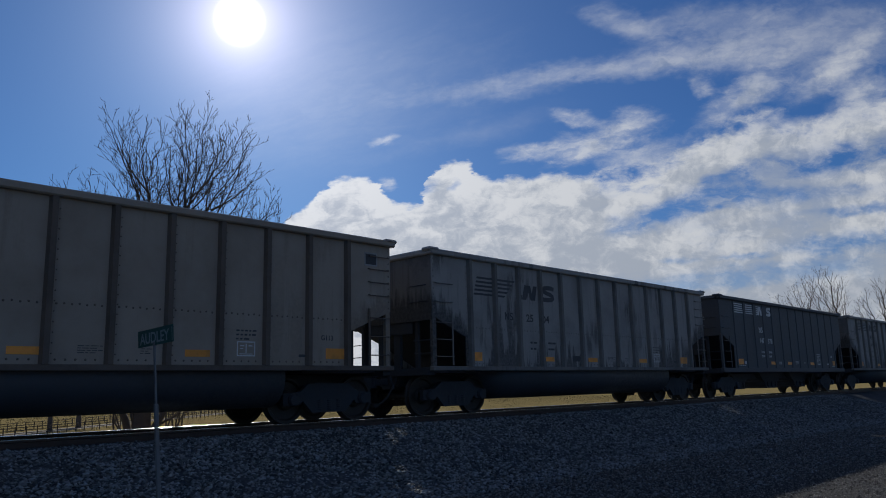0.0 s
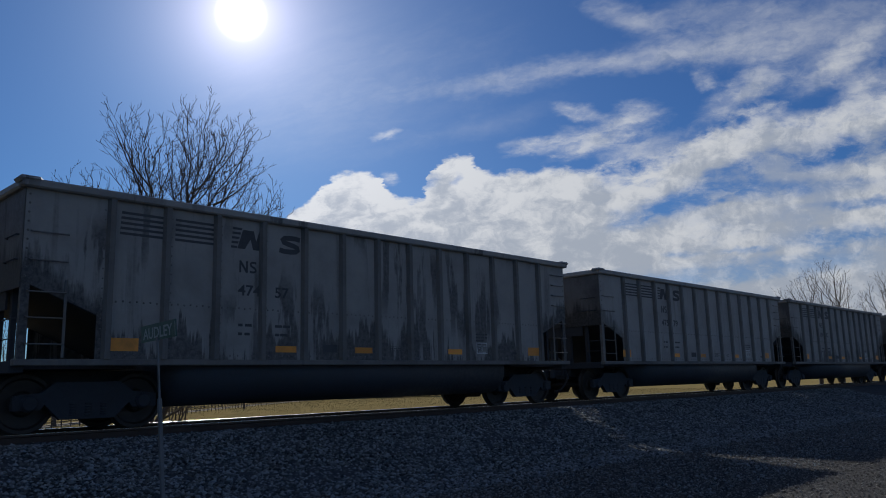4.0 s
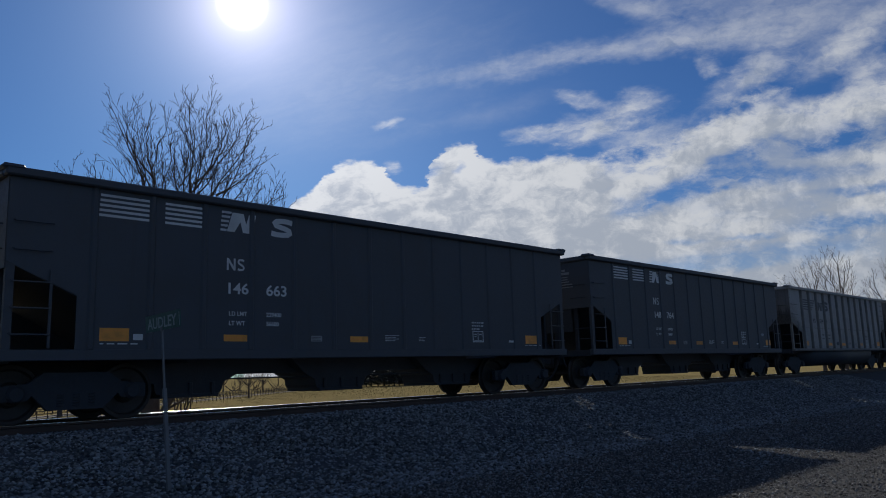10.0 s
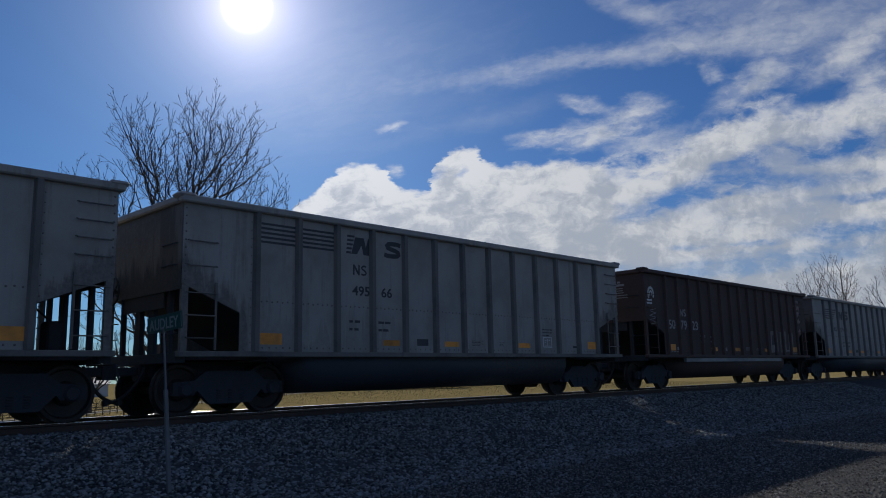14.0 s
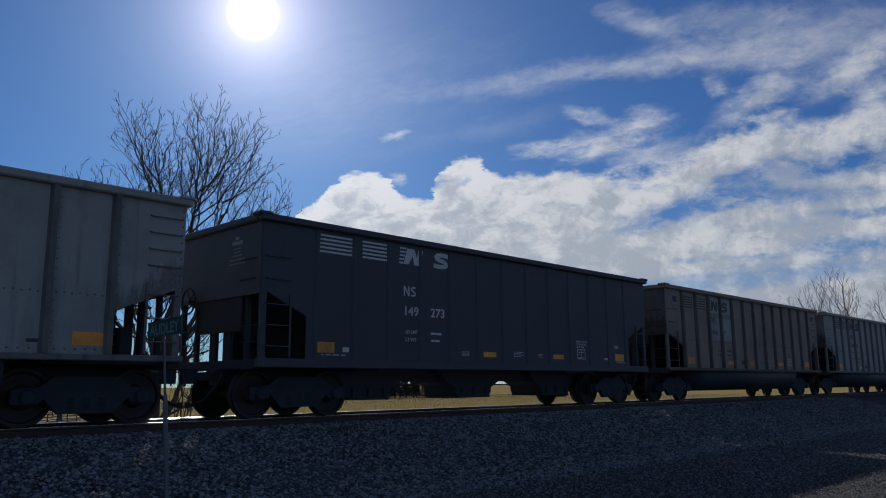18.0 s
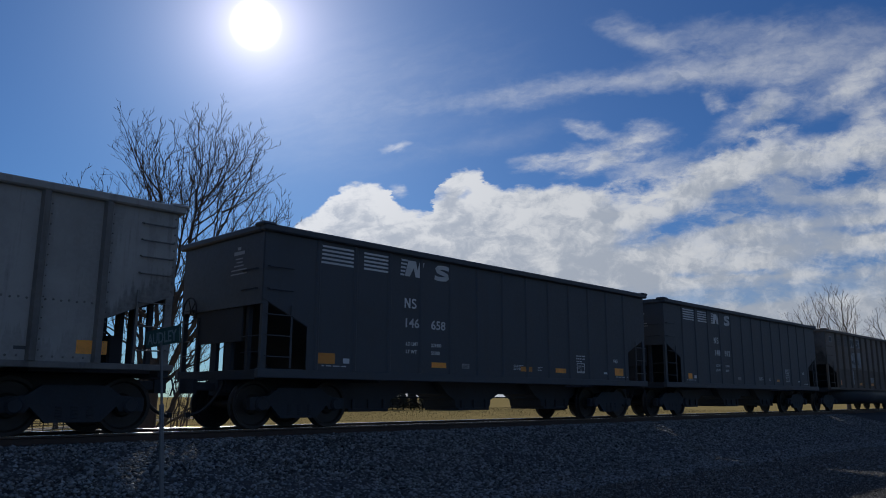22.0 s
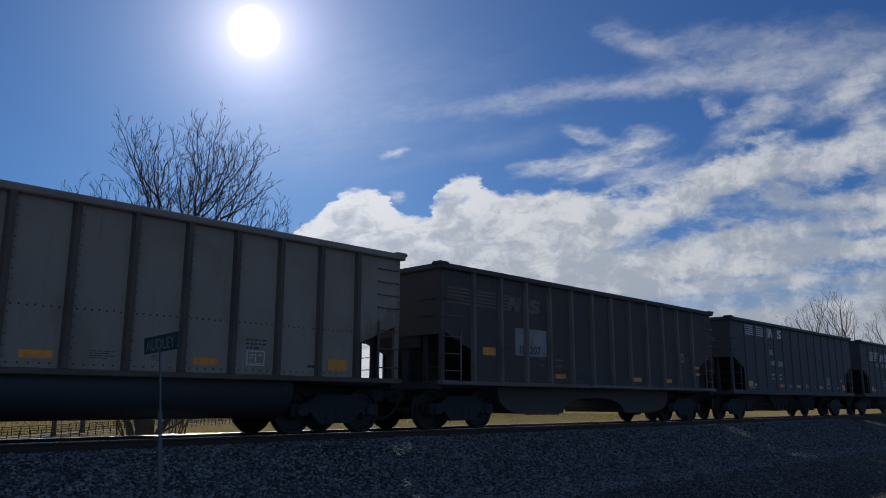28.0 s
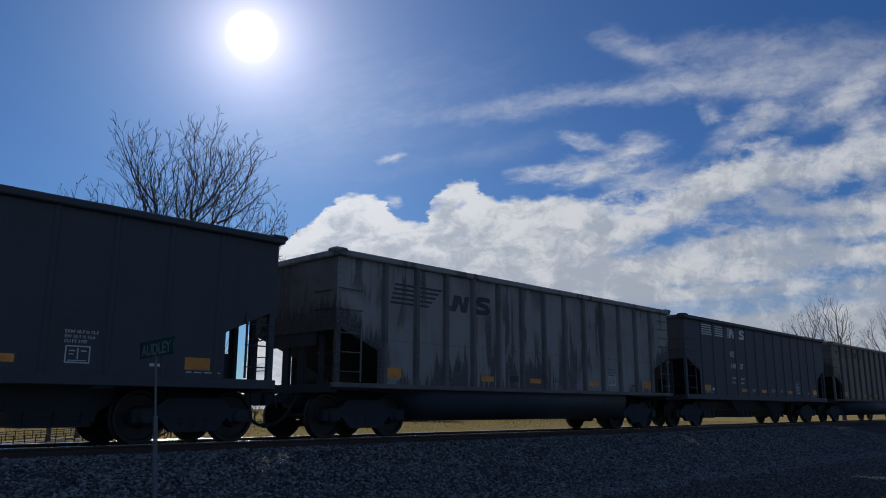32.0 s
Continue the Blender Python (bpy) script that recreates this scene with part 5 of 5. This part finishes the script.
def twigs(wood, path, radii, rng, depth, density, thin, first=0.25, reach=1.0):
    """Side shoots round a limb, shorter towards its tip, that bend upwards; each with its own shoots."""
    span = sum((q - p).length for p, q in zip(path, path[1:]))
    count = max(2 if depth else 1, int(span * density))
    phase = rng.random() * math.tau
    for n in range(count):
        f = min(first + (1 - first) * (n + rng.random() * 0.8) / count, 0.9)
        i = min(int(f * (len(path) - 1)), len(path) - 2)
        g = f * (len(path) - 1) - i
        p = path[i].lerp(path[i + 1], g)
        r = radii[i] + (radii[i + 1] - radii[i]) * g
        d = (path[i + 1] - path[i]).normalized()
        out = d.orthogonal().normalized()
        phase += 2.4 + rng.uniform(-0.5, 0.5)
        out.rotate(Matrix.Rotation(phase, 3, d))
        k = radians(rng.uniform(32, 58))
        way = (d * math.cos(k) + out * math.sin(k)).normalized()
        length = span * (0.56 - 0.42 * f) * rng.uniform(0.65, 1.2)
        length = max(0.35 if depth else 0.28, min(length, reach * (1.9 if depth > 1 else 1.1 if depth else 0.6)))
        steps = 6 if depth > 1 else 4
        pts = [p]
        for k in range(steps):
            way = (way + Vector((rng.uniform(-1, 1), rng.uniform(-1, 1), rng.uniform(-0.6, 0.6))) * 0.15 + Vector((0, 0, 0.14))).normalized()
            pts.append(pts[-1] + way * length / steps)
        r0 = max(thin, min(r * 0.6, 0.009 * length + 0.004))
        rr = [r0 + (thin * 0.7 - r0) * k / steps for k in range(steps + 1)]
        wood.rod(pts, rr, 4 if r0 > 0.02 else 3)
        if depth > 0:
            twigs(wood, pts, rr, rng, depth - 1, density * 1.3, thin, 0.22, reach)


def bare_tree(label, base, side, stems, seed, depth=2, density=2.2, thin=0.006, trunk=None, reach=1.0):
    """stems: (where it starts: across, height), (tip: across, depth, height), radius at the start."""
    rng = random.Random(seed)
    tree = tagged(new("bare_tree"), label, "tree")
    tree.location = base
    ahead = Vector((-side.y, side.x, 0))
    if trunk:
        wood = Wood()
        wood.rod([side * x + Vector((0, 0, z)) for x, z, r in trunk], [r for x, z, r in trunk], 12)
        wood.object("trunk", tree, "thick dark trunk")
    grown = []
    for root, (x1, y1, z1), r0 in stems:
        if root[0] == "on":
            # springs from an earlier limb, so far along it
            where = root[2] * (len(grown[root[1]]) - 1)
            a = grown[root[1]][int(where)].lerp(grown[root[1]][int(where) + 1], where - int(where))
        else:
            x0, z0, *y0 = root
            a = side * x0 + ahead * (y0[0] if y0 else 0.0) + Vector((0, 0, z0))
        b = side * x1 + ahead * y1 + Vector((0, 0, z1))
        path = limb_path(a, b, rng)
        grown.append(path)
        radii = [r0 * (1 - i / (len(path) - 1)) ** 1.05 + thin for i in range(len(path))]
        wood = Wood()
        wood.rod(path, radii, 6)
        twigs(wood, path, radii, rng, depth if z1 > 3.0 else 1, density, thin, 0.18, reach)
        wood.object("limb", tree)
    return tree


def across(az):
    a = radians(az)
    return Vector((math.cos(a), -math.sin(a), 0)), Vector((math.sin(a), math.cos(a), 0))


def build_trees():
    right, ahead = across(25.0)
    # the foot stands lower than the rails by this much more
    lower = -0.77 - ground_height(0, ahead.y * 34.0)
    g = 0.85 + lower
    # (start), (tip), radius; each main stem with the limbs that spring from its upper part
    stems = []
    for (x0, z0), r0, top, tips in (
        ((0.1, 2.2), 0.15, (1.67, -0.2, 9.6), ((2.42, 0.5, 14.0), (3.9, 0.2, 13.1), (4.2, -1.2, 12.2), (3.2, 1.0, 12.9), (4.1, 1.4, 11.5), (1.3, -1.2, 13.1), (2.9, -0.8, 12.2), (1.9, 0.9, 13.0))),
        ((0.2, 2.3), 0.12, (2.3, -1.2, 8.8), ((4.4, 0.0, 10.8), (3.6, -1.6, 11.2), (2.6, -1.9, 11.6), (4.0, -1.0, 9.9), (3.1, -0.6, 11.0))),
        ((0.1, 2.4), 0.13, (0.95, 1.4, 9.8), ((1.5, 1.6, 12.6), (0.7, 2.0, 12.4), (0.1, 1.5, 11.8), (2.2, 2.2, 11.8), (1.1, 0.6, 12.9), (-0.6, 2.2, 11.4))),
        ((-0.1, 2.2), 0.13, (-0.2, 0.6, 9.6), ((-1.5, 0.6, 12.9), (-2.0, -0.6, 12.5), (-2.0, 1.1, 10.6), (-0.3, -1.6, 12.1), (-0.9, 1.2, 12.2), (0.5, -0.4, 12.6), (-1.2, -1.0, 11.0), (0.6, -1.4, 11.2), (-1.6, 0.2, 12.2))),
        ((0.2, 2.2), 0.11, (3.0, 0.3, 7.4), ((5.5, 0.3, 8.8), (5.1, -0.9, 9.5), (4.6, 1.0, 8.4), (5.4, 0.2, 7.6), (4.1, -0.6, 9.9), (4.6, -0.5, 8.4), (5.0, 0.6, 8.1), (3.8, 0.9, 8.8), (5.3, -0.4, 8.9), (4.4, 0.2, 9.3))),
        ((-0.2, 2.0), 0.11, (-1.4, 0.2, 8.0), ((-3.0, 0.3, 9.2), (-2.5, -0.5, 9.8), (-1.9, 0.6, 9.7), (-1.0, 0.9, 10.4), (-3.9, 0.2, 9.2), (-3.4, -0.3, 9.7))),
    ):
        main = len(stems)
        stems.append(((x0, z0), (top[0], top[1], top[2] + g), r0))
        for n, (x, y, z) in enumerate(tips):
            stems.append((("on", main, 0.62 + 0.36 * ((n * 0.618) % 1.0)), (x, y, z * 0.97 + g), 0.03))
    stems += [((-0.3, 0.15), (-1.5, -0.2, 3.6), 0.17), ((0.35, 0.15), (1.35, 0.1, 3.8), 0.16), ((0.3, 0.4), (2.6, -0.3, 2.3), 0.05), ((-0.2, 0.5), (-0.9, 0.3, 4.6), 0.08), ((0.2, 0.9), (0.75, -0.3, 4.4), 0.09)]
    # lower side limbs and the shoots round the foot
    rng = random.Random(5)
    for n in range(22):
        s = -1 if n % 2 else 1
        z0 = rng.uniform(1.6, 6.0)
        x0 = s * rng.uniform(0.1, 0.35) * z0 * 0.35
        stems.append(((x0, z0, rng.uniform(-0.4, 0.4)), (x0 + s * rng.uniform(0.9, 2.9), rng.uniform(-1.5, 1.5), z0 + rng.uniform(0.6, 3.4)), rng.uniform(0.03, 0.055)))
    trunk = [(0.0, -0.3, 0.5), (0.0, 0.15, 0.38), (0.02, 1.2, 0.34), (0.06, 2.4, 0.33), (0.12, 3.3, 0.22)]
    bare_tree("large bare leafless tree with several spreading stems beyond the rails", (ahead.x * 34.0, ahead.y * 34.0, ground_height(0, ahead.y * 34.0) - 0.1), right, stems, 11, 2, 1.95, 0.0095, trunk, 1.0)
    # roadside trees beside the lane
    for x, y, seed, wide, high in ((43.3, 122.9, 21, 1.0, 12.5), (51.4, 133.2, 22, 1.15, 13.5), (101.6, 165.3, 23, 0.6, 8.0), (144.2, 251.6, 24, 0.8, 11.5), (158.2, 247.8, 25, 0.8, 10.5), (150.0, 250.0, 26, 0.6, 9.0), (77.0, 282.0, 27, 0.7, 10.0)):
        right, ahead = across(math.degrees(math.atan2(x, y)))
        stems = []
        rng = random.Random(seed)
        for i in range(10):
            s = (-1 + 2 * i / 9) * 4.6 * wide + rng.uniform(-0.5, 0.5)
            stems.append(((0.05 * s, 2.3 + rng.uniform(0, 1.2)), (s, rng.uniform(-3, 3), high * rng.uniform(0.78, 1.0) - abs(s) * 0.7), rng.uniform(0.1, 0.16) * wide))
        bare_tree("smaller bare roadside tree by the fenced lane", (x, y, ground_height(x, y) - 0.1), right, stems, seed, 2, 1.3, 0.02, [(0.0, -0.2, 0.5 * wide), (0.02, 0.4, 0.37 * wide), (0.0, 2.4, 0.33 * wide), (0.05, 3.6, 0.26 * wide)], 1.4)
    # trees far along the line, each with a few steep stems from a low fork
    for az, d, seed, high, tips in ((72.0, 110, 31, 15.6, ((-3.7, 0.77), (-3.0, 0.87), (-1.9, 0.9), (-0.7, 0.98), (0.1, 0.86))), (73.3, 110, 32, 16.6, ((-2.2, 0.92), (-1.5, 1.0), (-0.2, 0.97), (0.7, 0.94), (1.3, 0.86), (1.9, 0.74))), (76.3, 112, 33, 14.4, ((-3.0, 0.8), (-1.8, 0.9), (-0.6, 1.0), (0.6, 0.96), (2.0, 0.9))), (78.6, 118, 34, 13.5, ((-2.6, 0.8), (-1.2, 0.92), (0.0, 1.0), (1.4, 0.9)))):
        right, ahead = across(az)
        rng = random.Random(seed)
        stems = [((0.05 * x, 4.2 + rng.uniform(0, 1.5)), (x, rng.uniform(-1.5, 1.5), high * f), 0.085) for x, f in tips]
        for n, (x, f) in enumerate(tips):
            for k in (0.35, 0.52):
                stems.append((("on", n, k), (x + rng.uniform(-1.2, 1.2), rng.uniform(-2.0, 2.0), high * f * rng.uniform(0.84, 0.95)), 0.03))
        bare_tree("bare tree far along the railway line", (ahead.x * d, ahead.y * d, ground_height(ahead.x * d, ahead.y * d) - 0.1), right, stems, seed, 1, 1.7, 0.011, [(0.0, -0.2, 0.36), (0.0, 0.5, 0.27), (0.03, 4.4, 0.22)], 1.3)
    # bushes that close the view behind the gaps between cars
    for az, d, seed in ((15.5, 52, 41), (24.0, 60, 42), (27.0, 66, 43), (30.6, 296, 44), (32.0, 300, 45), (33.6, 298, 46), (35.0, 302, 47), (27.6, 300, 48), (15.4, 296, 49)):
        right, ahead = across(az)
        rng = random.Random(seed)
        big = min(d / 60, 2.2)
        base = ground_height(ahead.x * d, ahead.y * d) - 0.1
        stems = [((rng.uniform(-0.5, 0.5) * big, 0.1), (rng.uniform(-2.4, 2.4) * big, rng.uniform(-1, 1), rng.uniform(3.0, 6.5) - (base + 1.0 if d < 100 else 0.0)), 0.06 * big) for i in range(8)]
        bare_tree("leafless brush at the pasture's edge", (ahead.x * d, ahead.y * d, base), right, stems, seed, 1, 2.0 / big, 0.010 * big)


build_trees()


# ---- lane, fences, distance ----
LINE_A = [(9.0, 87.0), (20.0, 97.0), (31.0, 107.5), (46.0, 120.0), (57.0, 130.0), (85.4, 155.0), (110.5, 177.0), (136.0, 198.0), (156.7, 213.0), (192.0, 239.0)]
def offset_line(line, d):
    out = []
    for i, p in enumerate(line):
        a, b = line[max(i - 1, 0)], line[min(i + 1, len(line) - 1)]
        n = Vector((-(b[1] - a[1]), b[0] - a[0])).normalized()
        out.append((p[0] + n.x * d, p[1] + n.y * d))
    return out


def build_fence(line, label):
    fence = tagged(new("board_fence"), label, "fence", "fences along the lane")
    post = mesh_of("post", made((box, -0.06, 0.06, -0.06, 0.06, -0.3, 1.34, 0.012)), FENCE)
    board = {}
    pts = []
    for a, b in zip(line, line[1:]):
        n = max(1, round(math.hypot(b[0] - a[0], b[1] - a[1]) / 2.44))
        pts += [(a[0] + (b[0] - a[0]) * i / n, a[1] + (b[1] - a[1]) * i / n) for i in range(n)]
    pts.append(line[-1])
    for p, q in zip(pts, pts[1:]):
        z = ground_height(*p) - 0.1
        part("post", post, None, fence, at=(p[0], p[1], z))
        d, turn = math.hypot(q[0] - p[0], q[1] - p[1]), math.atan2(q[1] - p[1], q[0] - p[0])
        key = round(d, 1)
        if key not in board:
            board[key] = mesh_of("board", made((box, -0.05, d + 0.05, -0.1, -0.07, -0.05, 0.05, 0.006)), FENCE)
        for h in (0.5, 0.86, 1.22):
            ob = part("board", board[key], None, fence, at=(p[0], p[1], z + h + random.uniform(-0.015, 0.015)))
            ob.rotation_euler = (0, random.uniform(-0.004, 0.004), turn)


build_fence(LINE_A, "dark three-board wooden fence along the near side of the lane")
build_fence(offset_line(LINE_A, 12.0), "dark three-board wooden fence along the far side of the lane")


def ribbon(name, line, half, mat, lift, label, category):
    a, b = offset_line(line, half), offset_line(line, -half)
    verts = [(x, y, ground_height(x, y) + lift) for x, y in a] + [(x, y, ground_height(x, y) + lift) for x, y in b]
    n = len(line)
    me = bpy.data.meshes.new(name)
    me.from_pydata(verts, [], [(i, i + n, i + n + 1, i + 1) for i in range(n - 1)])
    me.materials.append(mat)
    return tagged(new(name, me), label, category, kind="structure")


ribbon("lane", offset_line(LINE_A, 6.0), 2.6, LANE, -0.06, "pale gravel farm lane between two fences", "lane")


def build_ridge():
    """Long wooded ridge far off, with an uneven skyline."""
    bm = bmesh.new()
    rng = random.Random(3)
    prev = None
    for i in range(181):
        az = radians(-60 + i)
        d = 1900
        top = -17.5 + 6 * (0.5 + 0.5 * noise.noise((i * 0.06, 0.4, 0))) + rng.uniform(0, 1.5)
        low = bm.verts.new((math.sin(az) * d, math.cos(az) * d, -60))
        mid = bm.verts.new((math.sin(az) * d, math.cos(az) * d, top))
        back = bm.verts.new((math.sin(az) * (d + 400), math.cos(az) * (d + 400), top - 10))
        if prev:
            bm.faces.new((prev[0], low, mid, prev[1]))
            bm.faces.new((prev[1], mid, back, prev[2]))
        prev = (low, mid, back)
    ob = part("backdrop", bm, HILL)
    tagged(ob, "wooded ridge on the horizon, coloured blue-grey as by haze", "hills", kind="structure")


build_ridge()


def build_barn():
    """Long low pale farm building at the far edge of the pasture."""
    right, ahead = across(19.4)
    d, wide, deep, wall, ridge = 312.0, 15.0, 7.0, 4.6, 7.4
    barn = tagged(new("farm_building"), "long low pale metal farm building beyond the pasture", "barn")
    barn.location = (ahead.x * d, ahead.y * d, ground_height(ahead.x * d, ahead.y * d) - 0.1)
    barn.rotation_euler.z = -radians(19.4)
    part("wall", made((box, -wide, wide, -deep, -deep + 0.2, -0.4, wall), (box, -wide, wide, deep - 0.2, deep, -0.4, wall), (prism, [(-deep, -0.4), (deep, -0.4), (deep, wall), (0, ridge - 0.25), (-deep, wall)], 0, -wide, -wide + 0.2), (prism, [(-deep, -0.4), (deep, -0.4), (deep, wall), (0, ridge - 0.25), (-deep, wall)], 0, wide - 0.2, wide)), BARN_WALL, barn)
    for s in (-1, 1):
        part("roof", made((prism, [(s * (deep + 0.5), wall - 0.15), (0, ridge), (0, ridge - 0.2), (s * (deep + 0.5), wall - 0.35)][::s], 0, -wide - 0.5, wide + 0.5)), BARN_ROOF, barn, "grey metal roof slope")
    for x in (-11.5, -7.0, -2.5, 2.5, 7.0, 11.5):
        w = part("window", made((box, -0.6, 0.6, -0.04, 0.02, 0.0, 0.9)), SIGN_WHITE, barn, at=(x, -deep - 0.0, 1.9))
        part("pane", made((box, -0.5, 0.5, -0.05, -0.042, 0.1, 0.8)), BARN_ROOF, w)


build_barn()


def build_evergreens():
    """Dense evergreens that close the pasture further along the line."""
    rng = random.Random(17)
    verts, faces = [], []
    for n in range(2400):
        f = rng.random() ** 0.8
        a, r = rng.random() * math.tau, (1 - f) * 1.9 * rng.uniform(0.5, 1.0) + 0.1
        p = Vector((math.cos(a) * r, math.sin(a) * r, 0.5 + f * 7.2))
        out = Vector((math.cos(a), math.sin(a), rng.uniform(-0.3, 0.5)))
        s = Vector((-math.sin(a), math.cos(a), 0)) * rng.uniform(0.2, 0.42)
        i = len(verts)
        verts += [p - s, p + s, p + out * rng.uniform(0.3, 0.7)]
        faces.append((i, i + 1, i + 2))
    crown = bpy.data.meshes.new("crown")
    crown.from_pydata(verts, [], faces)
    crown.materials.append(EVERGREEN)
    trunk = mesh_of("trunk", made((tube, [(0, 0, -0.4), (0, 0, 7.0)], [0.2, 0.05], 6)), BARK)
    for i in range(26):
        az = radians(36.2 + i * 0.42 + rng.uniform(-0.12, 0.12))
        d = rng.uniform(292, 306)
        x, y = math.sin(az) * d, math.cos(az) * d
        tree = tagged(new("evergreen_tree"), "dense evergreen at the pasture's far edge, paled as by haze", "tree", "far evergreens")
        tree.location = (x, y, ground_height(x, y) - 0.1)
        k = rng.uniform(0.72, 1.15) * (0.8 if i < 3 else 1.0)
        tree.scale = (k * 1.7, k * 1.7, k)
        tree.rotation_euler.z = rng.random() * math.tau
        part("trunk", trunk, None, tree)
        part("crown", crown, None, tree)


build_evergreens()


def grass_blades():
    """Dry tufts on the verge beyond the rails."""
    rs = np.random.RandomState(9)
    n = 62000
    x = np.concatenate([3 + 62 * rs.rand(8000) ** 1.2, 10 + 300 * rs.rand(n - 8000)])
    y = np.concatenate([17.4 + 20 * rs.rand(8000) ** 1.7, 60 + 180 * rs.rand(n - 8000) ** 1.3])
    z = np.array([ground_height(a, b) for a, b in zip(x, y)]) - 0.1
    h = 0.06 + 0.26 * rs.rand(n) ** 2
    a = rs.rand(n) * math.tau
    w = 0.012 + 0.02 * rs.rand(n) + 0.0006 * np.maximum(y - 60, 0)
    lean = (rs.rand(n, 2) - 0.5) * h[:, None] * 1.3
    p0 = np.stack([x - np.cos(a) * w, y - np.sin(a) * w, z], -1)
    p1 = np.stack([x + np.cos(a) * w, y + np.sin(a) * w, z], -1)
    p2 = np.stack([x + lean[:, 0], y + lean[:, 1], z + h], -1)
    verts = np.stack([p0, p1, p2], 1).reshape(-1, 3)
    me = bpy.data.meshes.new("grass")
    me.from_pydata(verts.tolist(), [], np.arange(3 * n).reshape(-1, 3).tolist())
    me.materials.append(PASTURE)
    tagged(new("grass", me), "dry yellow grass tufts on the verge", "grass", kind="stuff")


grass_blades()


motions()
